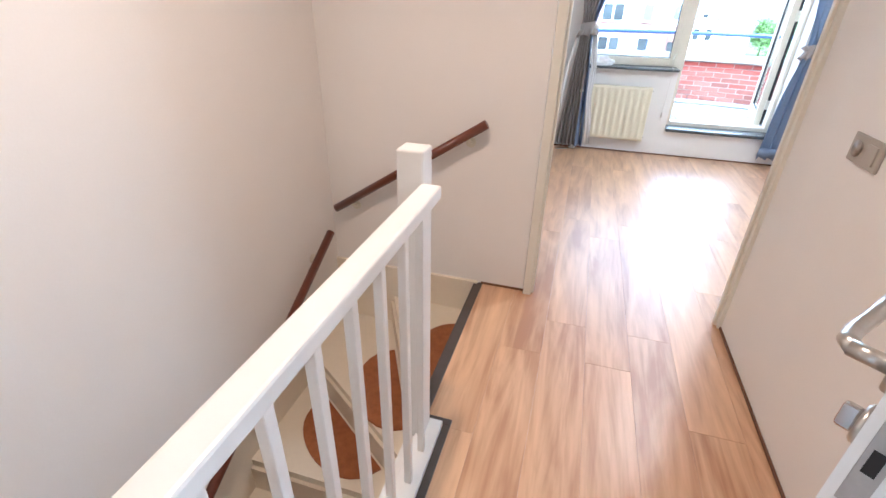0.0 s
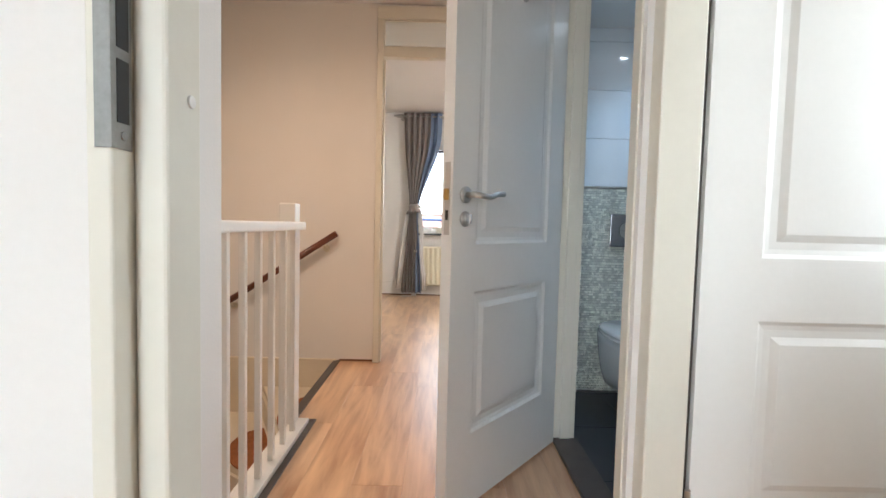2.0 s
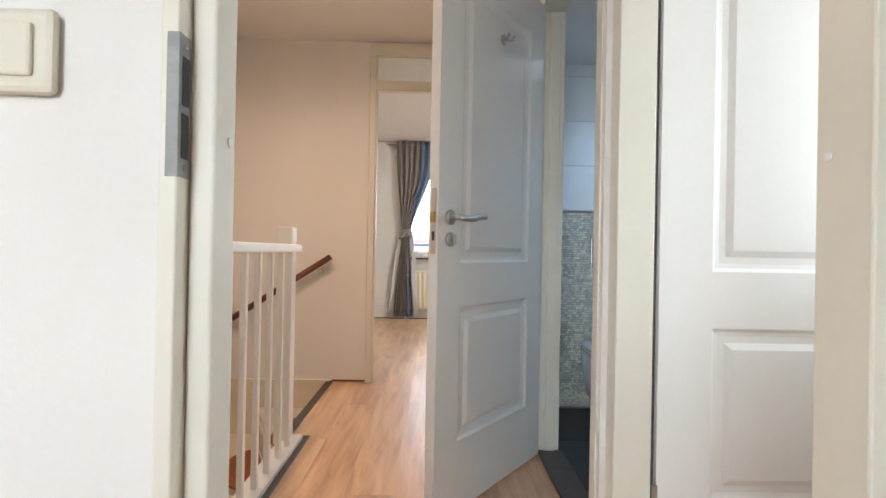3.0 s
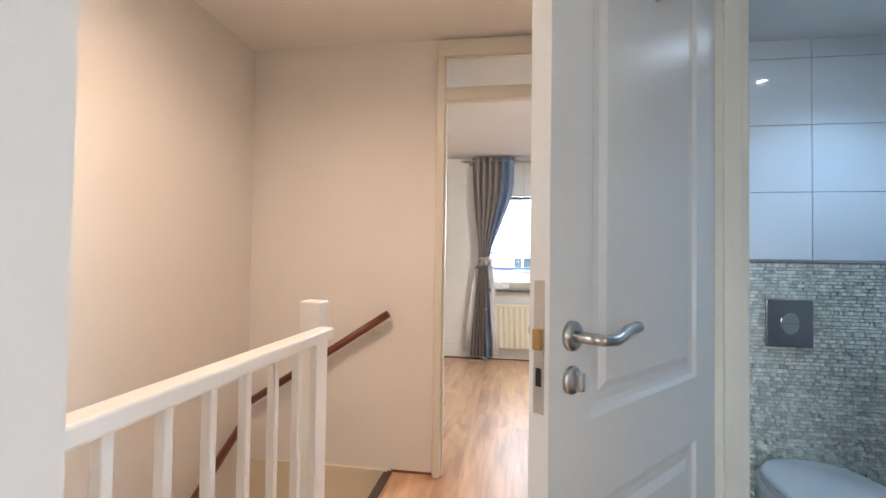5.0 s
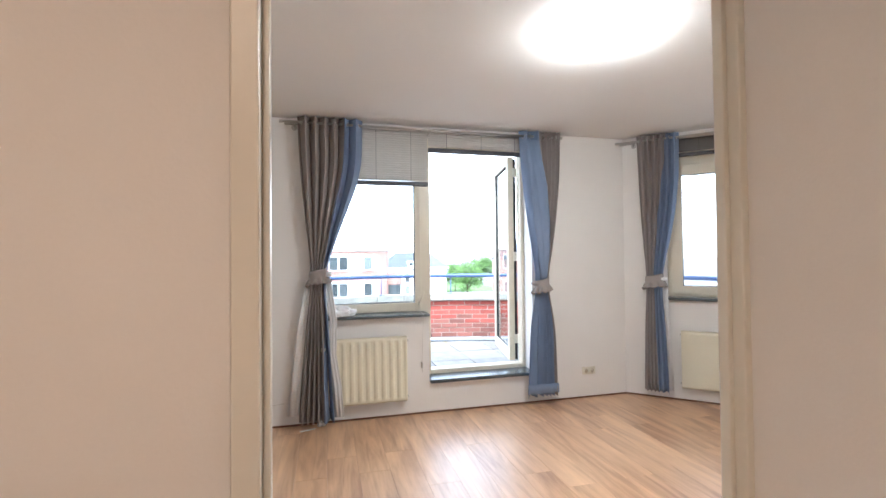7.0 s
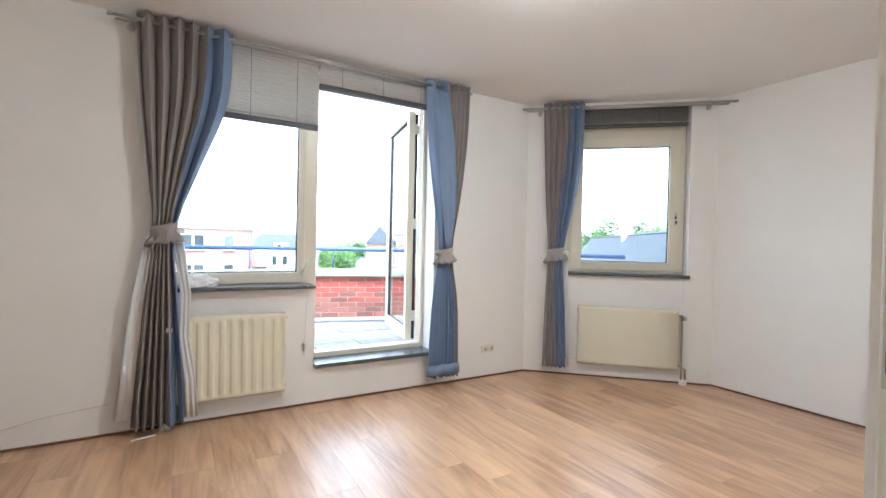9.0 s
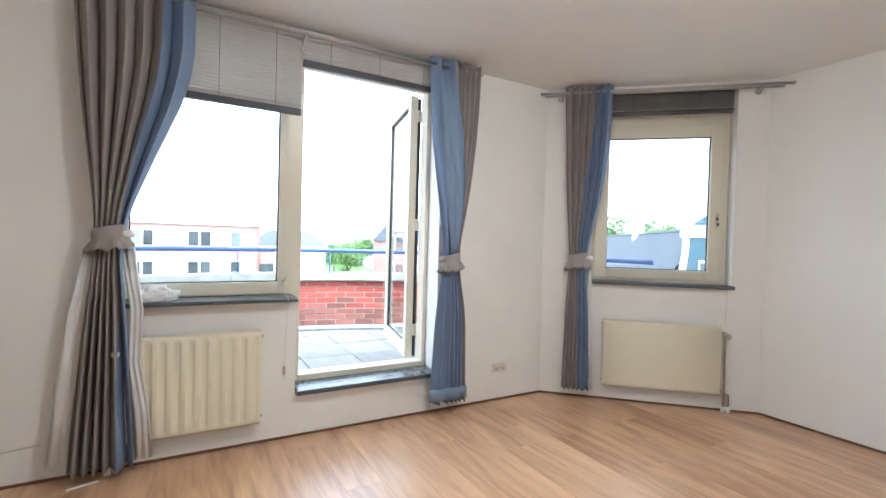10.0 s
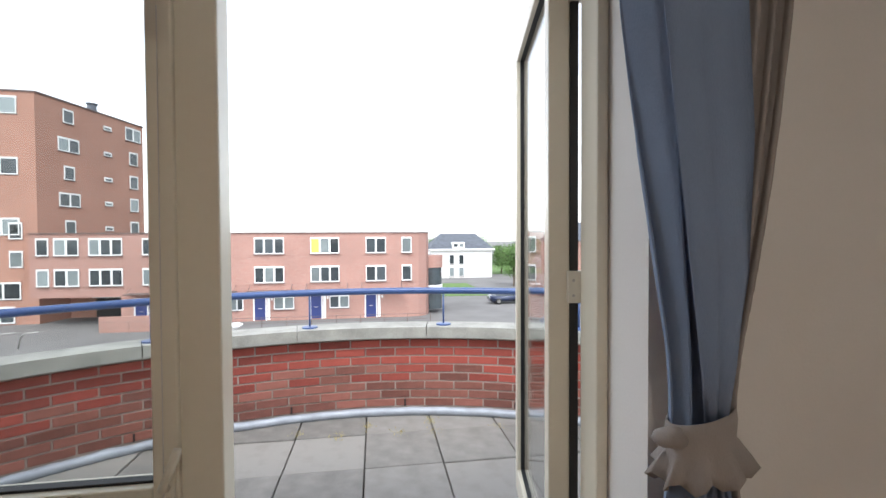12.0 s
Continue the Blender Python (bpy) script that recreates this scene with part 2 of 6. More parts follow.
M = {
    "plaster": mat("plaster_white", (0.80, 0.775, 0.74), 0.75, var=0.03, scale=2.2, fine=140, bump=0.10),
    "ceiling": mat("ceiling_white", (0.82, 0.80, 0.77), 0.85, var=0.025, scale=1.6, fine=180, bump=0.12),
    "paint": mat("white_gloss_paint", (0.80, 0.79, 0.76), 0.32, var=0.03, scale=3, fine=60, bump=0.04),
    "frame": mat("cream_gloss_paint", (0.74, 0.71, 0.62), 0.36, var=0.04, scale=3, fine=60, bump=0.05),
    "upvc": mat("cream_window_frame", (0.72, 0.665, 0.54), 0.35, var=0.03, scale=3, fine=50, bump=0.03),
    "floor": wood_mat("oak_plank_floor", (0.83, 0.545, 0.315), (0.42, 0.210, 0.100), 0.32),
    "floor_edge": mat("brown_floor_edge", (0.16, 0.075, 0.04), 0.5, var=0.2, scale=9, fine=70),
    "trim_dark": mat("dark_grey_trim", (0.072, 0.056, 0.048), 0.45, var=0.2, scale=15),
    "handrail": mat("mahogany_lacquer", (0.12, 0.030, 0.014), 0.28, var=0.3, scale=5, fine=60, stretch=(1, 8, 8), coat=0.3),
    "cream": mat("cream_stair_paint", (0.74, 0.66, 0.52), 0.45, var=0.05, scale=4, fine=60),
    "carpet": mat("rust_brown_carpet", (0.30, 0.105, 0.035), 0.95, var=0.25, scale=30, fine=400, bump=0.6),
    "cur_grey": mat("taupe_grey_fabric", (0.32, 0.285, 0.265), 0.9, var=0.10, scale=9, fine=420, bump=0.25, stretch=(1, 1, 0.3)),
    "cur_blue": mat("slate_blue_fabric", (0.20, 0.26, 0.385), 0.9, var=0.10, scale=9, fine=420, bump=0.25, stretch=(1, 1, 0.3)),
    "cur_white": mat("white_lining_fabric", (0.78, 0.76, 0.74), 0.9, var=0.05, scale=9, fine=300, bump=0.2),
    "steel": mat("brushed_steel", (0.52, 0.50, 0.47), 0.30, 1.0, var=0.08, scale=40, fine=200),
    "zinc": mat("dull_zinc_plate", (0.26, 0.26, 0.25), 0.55, 0.4, var=0.2, scale=60, fine=300),
    "chrome": mat("satin_chrome", (0.62, 0.62, 0.63), 0.18, 1.0, var=0.04, scale=20),
    "chrome_dark": mat("dark_chrome", (0.34, 0.35, 0.38), 0.22, 1.0, var=0.06, scale=20),
    "brass": mat("worn_brass", (0.45, 0.28, 0.10), 0.35, 1.0, var=0.1),
    "rad": mat("cream_radiator_enamel", (0.78, 0.73, 0.57), 0.38, var=0.03, scale=3, fine=50, bump=0.03),
    "stone": mat("dark_slate_sill", (0.075, 0.085, 0.09), 0.25, var=0.25, scale=30, fine=160),
    "slat": mat("pale_blind_slat", (0.60, 0.57, 0.53), 0.5, var=0.06, scale=8),
    "slat_dark": mat("dark_grey_blind", (0.06, 0.06, 0.068), 0.5, var=0.15, scale=8),
    "slat_mid": mat("mid_grey_blind", (0.20, 0.19, 0.18), 0.5, var=0.12, scale=8),
    # rubber parts, and the painted darkness of slots, holes and the garage
    "black": mat("black_rubber_and_holes", (0.012, 0.012, 0.013), 0.6, var=0.2),
    "plastic": mat("ivory_plastic", (0.72, 0.68, 0.57), 0.35, var=0.03, bump=0.0),
    "bag": mat("crumpled_white_plastic", (0.82, 0.81, 0.79), 0.45, var=0.06, scale=14),
    "socket_grey": mat("warm_grey_plastic", (0.40, 0.36, 0.31), 0.4, var=0.04, bump=0.0),
    "pipe": mat("painted_pipe", (0.45, 0.38, 0.30), 0.4, 0.4, var=0.15),
    "glass": glass_mat("clear_glass", (0.89, 0.905, 0.90)),
    "tile_white": mat("glazed_white_tile", (0.78, 0.80, 0.82), 0.05, var=0.02, scale=4, bump=0.01, per="object"),
    "mosaic": mat("grey_stone_mosaic", (0.80, 0.79, 0.71), 0.45, var=0.24, scale=9, fine=120, per="island", bump=0.2),
    "grout": mat("grey_grout", (0.42, 0.41, 0.38), 0.9, var=0.1),
    "tile_dark": mat("anthracite_floor_tile", (0.028, 0.030, 0.036), 0.35, var=0.25, scale=7, per="object"),
    "ceramic": mat("white_ceramic", (0.82, 0.83, 0.84), 0.08, var=0.01, bump=0.0, coat=0.4),
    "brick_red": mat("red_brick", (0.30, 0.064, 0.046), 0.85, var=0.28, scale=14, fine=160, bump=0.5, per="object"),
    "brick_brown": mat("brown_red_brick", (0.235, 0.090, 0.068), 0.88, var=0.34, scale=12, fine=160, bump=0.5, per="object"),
    "mortar": mat("grey_mortar", (0.34, 0.285, 0.25), 0.95, var=0.2, scale=20, fine=200, bump=0.4),
    "coping": mat("weathered_concrete", (0.31, 0.305, 0.275), 0.9, var=0.32, scale=7, fine=110, bump=0.5),
    "lead": mat("grey_lead_flashing", (0.34, 0.37, 0.42), 0.5, 0.2, var=0.25, scale=10),
    "slab": mat("grey_concrete_slab", (0.225, 0.215, 0.20), 0.9, var=0.24, scale=9, fine=170, bump=0.4, per="object"),
    "joint": mat("dark_joint_soil", (0.055, 0.05, 0.04), 0.95, var=0.4, scale=30),
    "moss": mat("dry_moss", (0.40, 0.34, 0.15), 0.95, var=0.4, scale=30),
    "rail_blue": mat("blue_rail_paint", (0.045, 0.085, 0.22), 0.35, var=0.12, scale=9),
    "far_brick": far_brick_mat("pink_brick_facade", (0.50, 0.255, 0.20), (0.50, 0.36, 0.31)),
    "tower_brick": far_brick_mat("orange_brick_facade", (0.52, 0.245, 0.17), (0.50, 0.35, 0.28)),
    "white_paint_far": mat("white_window_paint", (0.80, 0.80, 0.78), 0.5, var=0.04, scale=2),
    "win_dark": mat("dark_window_pane", (0.05, 0.06, 0.065), 0.06, var=0.5, scale=0.9, fine=6, bump=0.0, per="object"),
    "win_pale": mat("curtained_window_pane", (0.20, 0.23, 0.23), 0.20, var=0.3, scale=1.2, fine=7, bump=0.0, per="object"),
    "win_yellow": mat("yellow_curtain_pane", (0.55, 0.52, 0.10), 0.4, var=0.2, scale=2, bump=0.0),
    "door_blue": mat("navy_door_paint", (0.025, 0.04, 0.16), 0.4, var=0.1, scale=2),
    "roof_edge": mat("dark_roof_edge", (0.14, 0.10, 0.09), 0.7, var=0.2, scale=3),
    "slate_roof": mat("blue_grey_roof_tiles", (0.10, 0.11, 0.13), 0.8, var=0.30, scale=1.5, fine=30, bump=0.3, per="island"),
    "render_white": mat("white_render", (0.78, 0.77, 0.74), 0.85, var=0.06, scale=0.6, fine=20),
    "teal": mat("teal_boarding", (0.035, 0.075, 0.10), 0.55, var=0.16, scale=1.2, fine=20),
    "asphalt": mat("grey_paving", (0.16, 0.155, 0.15), 0.95, var=0.25, scale=0.3, fine=14, bump=0.3),
    "grass": mat("lawn_grass", (0.10, 0.17, 0.045), 0.95, var=0.4, scale=0.7, fine=25, bump=0.5),
    "leaf": mat("tree_leaf", (0.085, 0.16, 0.035), 0.7, var=0.5, scale=0.6, fine=9, bump=0.0, per="island"),
    "bark": mat("tree_bark", (0.10, 0.075, 0.05), 0.95, var=0.3, scale=5, fine=40, bump=0.6),
    "car_paint": mat("dark_blue_car_paint", (0.02, 0.03, 0.07), 0.2, 0.3, var=0.08, coat=0.8),
    "tyre": mat("tyre_rubber", (0.02, 0.02, 0.02), 0.85, var=0.2),
    "lamp_warm": glow_mat("lit_opal_glass", (1.0, 0.92, 0.82), 9.0),
    "lamp_landing": glow_mat("lit_warm_lens", (1.0, 0.68, 0.46), 8.0),
    "lamp_cool": glow_mat("lit_spot_lens", (0.85, 0.93, 1.0), 8.0),
}

# ---- mesh helpers ----


def box(bm, x0, x1, y0, y1, z0, z1, bevel=0.0, seg=2):
    vs = [bm.verts.new((x, y, z)) for z in (z0, z1) for y in (y0, y1) for x in (x0, x1)]
    fs = [bm.faces.new([vs[i] for i in q]) for q in ((0, 2, 3, 1), (4, 5, 7, 6), (0, 1, 5, 4), (2, 6, 7, 3), (0, 4, 6, 2), (1, 3, 7, 5))]
    if bevel:
        es = list({e for f in fs for e in f.edges})
        bmesh.ops.bevel(bm, geom=es, offset=bevel, segments=seg, affect='EDGES', profile=0.5)
    return bm


def boxes(*rows, bevel=0.0, seg=2):
    bm = bmesh.new()
    for r in rows:
        box(bm, *r, bevel=bevel, seg=seg)
    return bm


def tube(bm, pts, radius, n=10, caps=True):
    """A round bar along a line of points."""
    pts = [Vector(p) for p in pts]
    rings = []
    for i, p in enumerate(pts):
        d = (pts[min(i + 1, len(pts) - 1)] - pts[max(i - 1, 0)]).normalized()
        up = Vector((0, 0, 1)) if abs(d.z) < 0.9 else Vector((0, 1, 0))
        a = d.cross(up).normalized()
        b = a.cross(d)
        rr = radius[i] if isinstance(radius, (list, tuple)) else radius
        rings.append([bm.verts.new(p + (a * math.cos(k * math.tau / n) + b * math.sin(k * math.tau / n)) * rr) for k in range(n)])
    for r0, r1 in zip(rings, rings[1:]):
        for k in range(n):
            bm.faces.new((r0[k], r0[(k + 1) % n], r1[(k + 1) % n], r1[k]))
    if caps:
        bm.faces.new(rings[0][::-1])
        bm.faces.new(rings[-1])
    return bm


def lathe(bm, profile, n=24, axis='Z'):
    """A turned body from (radius, height) pairs."""
    rings = []
    for r, h in profile:
        ring = []
        for k in range(n):
            c, s = math.cos(k * math.tau / n) * r, math.sin(k * math.tau / n) * r
            ring.append(bm.verts.new((c, s, h) if axis == 'Z' else (c, h, s) if axis == 'Y' else (h, c, s)))
        rings.append(ring)
    for r0, r1 in zip(rings, rings[1:]):
        for k in range(n):
            bm.faces.new((r0[k], r0[(k + 1) % n], r1[(k + 1) % n], r1[k]))
    bm.faces.new(rings[0][::-1])
    bm.faces.new(rings[-1])
    return bm


def prism(bm, outline, z0, z1):
    """A flat body with the given outline."""
    lo = [bm.verts.new((x, y, z0)) for x, y in outline]
    hi = [bm.verts.new((x, y, z1)) for x, y in outline]
    bm.faces.new(lo[::-1])
    bm.faces.new(hi)
    k = len(lo)
    for i in range(k):
        bm.faces.new((lo[i], lo[(i + 1) % k], hi[(i + 1) % k], hi[i]))
    return bm


def finish(bm, name, material, smooth=False):
    bmesh.ops.recalc_face_normals(bm, faces=bm.faces)
    me = bpy.data.meshes.new(name)
    bm.to_mesh(me)
    bm.free()
    me.materials.append(material)
    if smooth:
        for p in me.polygons:
            p.use_smooth = True
    return me


def thing(name, m, label, category, group="", kind=""):
    ob = new(name)
    ob.empty_display_size = 0.1
    ob.matrix_world = m
    return tagged(ob, label, category, group, kind)


def part(name, bm, material, parent, label="", smooth=False):
    ob = new(name, finish(bm, name, material, smooth))
    ob.parent = parent
    return tagged(ob, label) if label else ob


def solid(name, bm, material, label, category, kind="structure", smooth=False, m=None):
    ob = new(name, finish(bm, name, material, smooth))
    if m is not None:
        ob.matrix_world = m
    return tagged(ob, label, category, "", kind)


def wall(name, m, length, thick, z0, z1, holes, label):
    """A wall along its own x, its face at y = 0 and its body behind it, with openings (s0, s1, z0, z1) cut through."""
    bm = bmesh.new()
    cuts = sorted({0.0, length, *[s for h in holes for s in h[:2]]})
    for a, b in zip(cuts, cuts[1:]):
        mid = (a + b) / 2
        own = sorted([h[2:] for h in holes if h[0] < mid < h[1]])
        z = z0
        for h0, h1 in own:
            if h0 > z:
                box(bm, a, b, 0, thick, z, h0)
            z = h1
        if z < z1:
            box(bm, a, b, 0, thick, z, z1)
    bmesh.ops.remove_doubles(bm, verts=bm.verts, dist=0.0005)
    return solid(name, bm, M["plaster"], label, "wall", m=m)


# ---- the large structure: landing, stairwell, living room, toilet, bedroom ----
wall("wall_window", pose(-0.60, 6.65, 0), 4.06, 0.27, -0.3, 2.6, [(1.17, 2.06, 0.80, 2.32), (2.06, 3.00, 0.25, 2.32)],
     "white plastered living room wall with window and balcony door")
CH = pose(3.343, 6.650, 0, 0, 0, -42.9)
wall("wall_chamfer", CH, 1.56, 0.26, -0.3, 2.6, [(0.36, 1.335, 0.90, 2.325)], "white plastered angled wall with a window")
wall("wall_east", pose(4.47, 5.82, 0, 0, 0, -90), 2.15, 0.2, -0.3, 2.6, [], "plain white plastered living room wall")
wall("wall_west", pose(-0.60, 0.9, 0, 0, 0, 90), 6.0, 0.2, -2.8, 2.6, [], "white plastered stairwell and living room wall")
wall("wall_landing", pose(-0.60, 3.695, 0), 5.2, 0.05, -2.8, 2.6, [(1.085, 2.03, -0.03, 2.358)], "white plastered wall between landing and living room")
wall("wall_toilet_front", pose(1.43, 3.70, 0, 0, 0, -90), 1.912, 0.10, 0, 2.6, [(1.056, 1.89, 0.0, 2.12)], "white plastered landing wall with the toilet doorway")
solid("wall_stair_stub", boxes((-0.60, 0.435, 1.10, 1.675, -2.8, 2.6)), M["plaster"], "white plastered wall end beside the stairs", "wall")
wall("wall_cupboard", pose(1.449, 1.748, 0), 1.2, 0.10, 0, 2.6, [(0.0, 0.98, 0.0, 2.10)], "white plastered lobby wall with a panel door")
# the opening is out of view, added to hold the lobby lamp
wall("wall_lobby_end", pose(2.55, 3.8, 0, 0, 0, -90), 2.8, 0.10, 0, 2.6, [(2.12, 2.64, 0.9, 2.1)], "plain white plastered wall with an added unseen opening")
wall("wall_bedroom", pose(-0.60, 0.972, 0), 3.3, 0.128, 0, 2.6, [(1.280, 2.08, 0.0, 2.12)], "white plastered bedroom wall with the doorway")
wall("wall_bedroom_west", pose(-0.60, -1.9, 0, 0, 0, 90), 3.0, 0.2, 0, 2.6, [], "plain white plastered bedroom wall")
wall("wall_bedroom_east", pose(2.60, 1.1, 0, 0, 0, -90), 3.0, 0.2, 0, 2.6, [], "plain white plastered bedroom wall")
wall("wall_bedroom_window", pose(2.70, -1.70, 0, 0, 0, 180), 3.4, 0.2, 0, 2.6, [(2.2, 3.25, 0.80, 2.2)], "white plastered bedroom wall with a window opening")
solid("ceiling", boxes((-0.80, 4.70, -2.9, 3.75, CEIL, 2.62), (-0.80, 4.72, 3.75, 6.85, CEIL + 0.004, 2.62)), M["ceiling"], "smooth white painted ceiling", "ceiling")
solid("ceiling_toilet", boxes((1.53, 2.55, 1.82, 3.24, 2.06, 2.10)), M["ceiling"], "lowered white toilet ceiling", "ceiling")
solid("wall_toilet_back", boxes((1.53, 2.55, 3.24, 3.32, 0, 2.3)), M["grout"], "toilet back wall behind its tiles", "wall")
solid("wall_toilet_east", boxes((2.50, 2.55, 1.82, 3.24, 0, 2.3)), M["tile_white"], "white tiled toilet side wall", "wall")
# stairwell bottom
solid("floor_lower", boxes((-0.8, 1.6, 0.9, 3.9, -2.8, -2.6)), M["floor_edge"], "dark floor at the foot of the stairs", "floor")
solid("wall_stair_inner", boxes((0.27, 0.37, 1.675, 3.70, -2.8, -0.16)), M["plaster"], "white wall under the landing edge", "wall")
solid("wall_stair_south", boxes((-0.60, 0.37, 1.55, 1.66, -2.8, -0.2)), M["plaster"], "white wall under the landing edge", "wall")

# ---- landing: door frames, stairs, railing ----


def frame_set(name, m, width, height, depth, face, label, transom=None):
    """A painted door frame round an opening of that width: two jambs, a head, and a bar with a glazed light above where there is one."""
    t = thing(name, m, label, "door frame", kind="structure")
    top = transom[1] if transom else height
    part("jamb", boxes((-face, 0, 0, depth, 0, top), bevel=0.003), M["frame"], t)
    part("jamb", boxes((width, width + face, 0, depth, 0, top), bevel=0.003), M["frame"], t)
    part("head", boxes((-face, width + face, 0, depth, top, top + 0.08), bevel=0.003), M["frame"], t)
    # door stops
    for a, b in ((0.0, 0.012), (width - 0.012, width)):
        part("stop", boxes((a, b, depth * 0.42, depth * 0.8, 0, height - 0.012), bevel=0.002), M["frame"], t)
    if transom:
        part("transom_bar", boxes((0, width, 0, depth, height, transom[0]), bevel=0.004), M["frame"], t)
        g = part("pane", boxes((0, width, depth * 0.5 - 0.003, depth * 0.5 + 0.003, transom[0], transom[1])), M["glass"], t, "clear glass pane")
        g.visible_shadow = False
        part("glazing_bead", boxes((0, width, depth * 0.5 - 0.016, depth * 0.5 - 0.004, transom[0], transom[0] + 0.008), (0, width, depth * 0.5 - 0.016, depth * 0.5 - 0.004, transom[1] - 0.008, transom[1]),
                                   (0, 0.008, depth * 0.5 - 0.016, depth * 0.5 - 0.004, transom[0], transom[1]), (width - 0.008, width, depth * 0.5 - 0.016, depth * 0.5 - 0.004, transom[0], transom[1])), M["frame"], t)
    return t


lf = frame_set("door_frame_1", pose(0.530, 3.668, 0), 0.884, 2.03, 0.062, 0.040, "cream painted door frame with a glazed transom light", (2.095, 2.272))
part("strike_plate", boxes((0.8805, 0.8845, 0.036, 0.058, 0.95, 1.13), bevel=0.001), M["steel"], lf, "steel strike plate")
# uncut plate: black pieces give the latch holes their shade
part("strike_slot", boxes((0.879, 0.8805, 0.040, 0.054, 0.97, 1.02), (0.879, 0.8805, 0.040, 0.054, 1.05, 1.11)), M["black"], lf)
for z in (0.34, 1.06, 1.72):
    part("screw_cap", lathe(bmesh.new(), [(0.006, 0), (0.005, 0.003), (0.001, 0.004)], 12, 'X'), M["frame"], lf).location = (0.0, 0.03, z)

tf = frame_set("door_frame_2", pose(1.425, 2.598, 0, 0, 0, -90), 0.742, 2.04, 0.118, 0.046, "cream painted toilet door frame")
part("threshold", boxes((0.0, 0.742, 0.02, 0.13, 0.0, 0.018), bevel=0.004), M["trim_dark"], tf, "dark stone threshold")
bf = thing("door_frame_3", pose(0.698, 0.968, 0), "cream painted bedroom door frame with a strike plate", "door frame", kind="structure")
part("jamb", boxes((-0.018, 0.0, 0, 0.072, 0, 2.04), bevel=0.002), M["frame"], bf)
part("stop", boxes((0.0005, 0.026, 0.022, 0.072, 0, 2.04), bevel=0.003), M["frame"], bf)
part("jamb", boxes((0.702, 0.780, 0, 0.072, 0, 2.04), bevel=0.003), M["frame"], bf)
part("head", boxes((-0.018, 0.780, 0, 0.072, 2.0405, 2.12), bevel=0.003), M["frame"], bf)
sk = part("strike_plate", boxes((-0.011, 0.0012, -0.0014, 0.0, 0.991, 1.134), (0.0002, 0.0014, -0.0014, 0.0205, 0.991, 1.134), bevel=0.0004), M["zinc"], bf, "dull steel angled strike plate")
# black pieces laid on the plate for the darkness of its two holes
part("strike_slot", boxes((0.0013, 0.0020, 0.004, 0.0165, 1.063, 1.112), (0.0013, 0.0020, 0.004, 0.0165, 1.010, 1.055)), M["black"], sk)
for z in (1.001, 1.124):
    part("screw", lathe(bmesh.new(), [(0.0035, 0.0013), (0.003, 0.0022), (0.0005, 0.0024)], 12, 'X'), M["chrome_dark"], sk).location = (0, 0.011, z)
for x, s_ in ((0.0262, 1), (0.7018, -1)):
    for z in (0.40, 1.038, 1.70):
        cap = part("screw_cap", lathe(bmesh.new(), [(0.0055, 0), (0.005, 0.0018), (0.001, 0.0025)], 14, 'X'), M["paint"], bf)
        cap.location, cap.scale = (x, 0.055, z), (s_, 1, 1)


def panel_door(name, m, width, height, label, st=0.125):
    """A moulded three-panel door leaf along x, 40 mm thick in y; panels are sunk on both faces."""
    t = thing(name, m, label, "door")
    bm = bmesh.new()
    box(bm, 0, st, 0, 0.04, 0, height)
    box(bm, width - st, width, 0, 0.04, 0, height)
    for a, b in ((0.0, 0.245), (0.715, 0.87), (height - 0.15, height)):
        box(bm, st, width - st, 0, 0.04, a, b)
    part("leaf_frame", bm, M["paint"], t)
    for z0, z1 in ((0.245, 0.715), (0.87, height - 0.15)):
        bm = bmesh.new()
        # sunk moulding and a raised field, on either face
        x0, x1, d = st, width - st, 0.034
        for y0, y1 in ((0.0, 0.010), (0.04, 0.030)):
            o = [(x0, z0), (x1, z0), (x1, z1), (x0, z1)]
            def ring(inset, y):
                sx, sz = (1, -1, -1, 1), (1, 1, -1, -1)
                return [bm.verts.new((px + a * inset, y, pz + b * inset)) for (px, pz), a, b in zip(o, sx, sz)]
            rs = [ring(0, y0), ring(0.010, y0 + (y1 - y0) * 0.75), ring(0.022, y1), ring(0.040, y1), ring(0.058, y0 + (y1 - y0) * 0.25)]
            for r0, r1 in zip(rs, rs[1:]):
                for k in range(4):
                    bm.faces.new((r0[k], r0[(k + 1) % 4], r1[(k + 1) % 4], r1[k]))
            bm.faces.new(rs[-1])
        part("panel", bm, M["paint"], t)
    return t


def lever(parent, x, z, y, side, along):
    """A lever handle on a round rose with a turn knob under it; side: which way it stands off, along: which way the grip points."""
    h = part("door_handle", tube(lathe(bmesh.new(), [(0.026, 0), (0.026, 0.006), (0.024, 0.009), (0.012, 0.010)], 24, 'Y'), [(0, 0.008, 0), (0, 0.045, 0)], 0.0095, 14), M["steel"], parent, "brushed steel lever handle", True)
    h.location, h.scale = (x, y, z), (1, side, 1)
    g = [(0, 0.040, 0), (along * 0.020, 0.052, -0.004), (along * 0.05, 0.055, -0.006), (along * 0.080, 0.052, -0.001), (along * 0.102, 0.05, 0.007), (along * 0.142, 0.05, 0.009)]
    part("grip", tube(bmesh.new(), g, 0.0095, 14), M["steel"], h, "", True)
    k = part("turn_knob", lathe(bmesh.new(), [(0.024, 0), (0.024, 0.006), (0.021, 0.009), (0.002, 0.0095)], 24, 'Y'), M["steel"], parent, "brushed steel privacy turn knob", True)
    k.location, k.scale = (x, y, z - 0.075), (1, side, 1)
    part("knob_grip", boxes((-0.006, 0.006, 0.008, 0.026, -0.016, 0.016), bevel=0.004), M["chrome"], k)


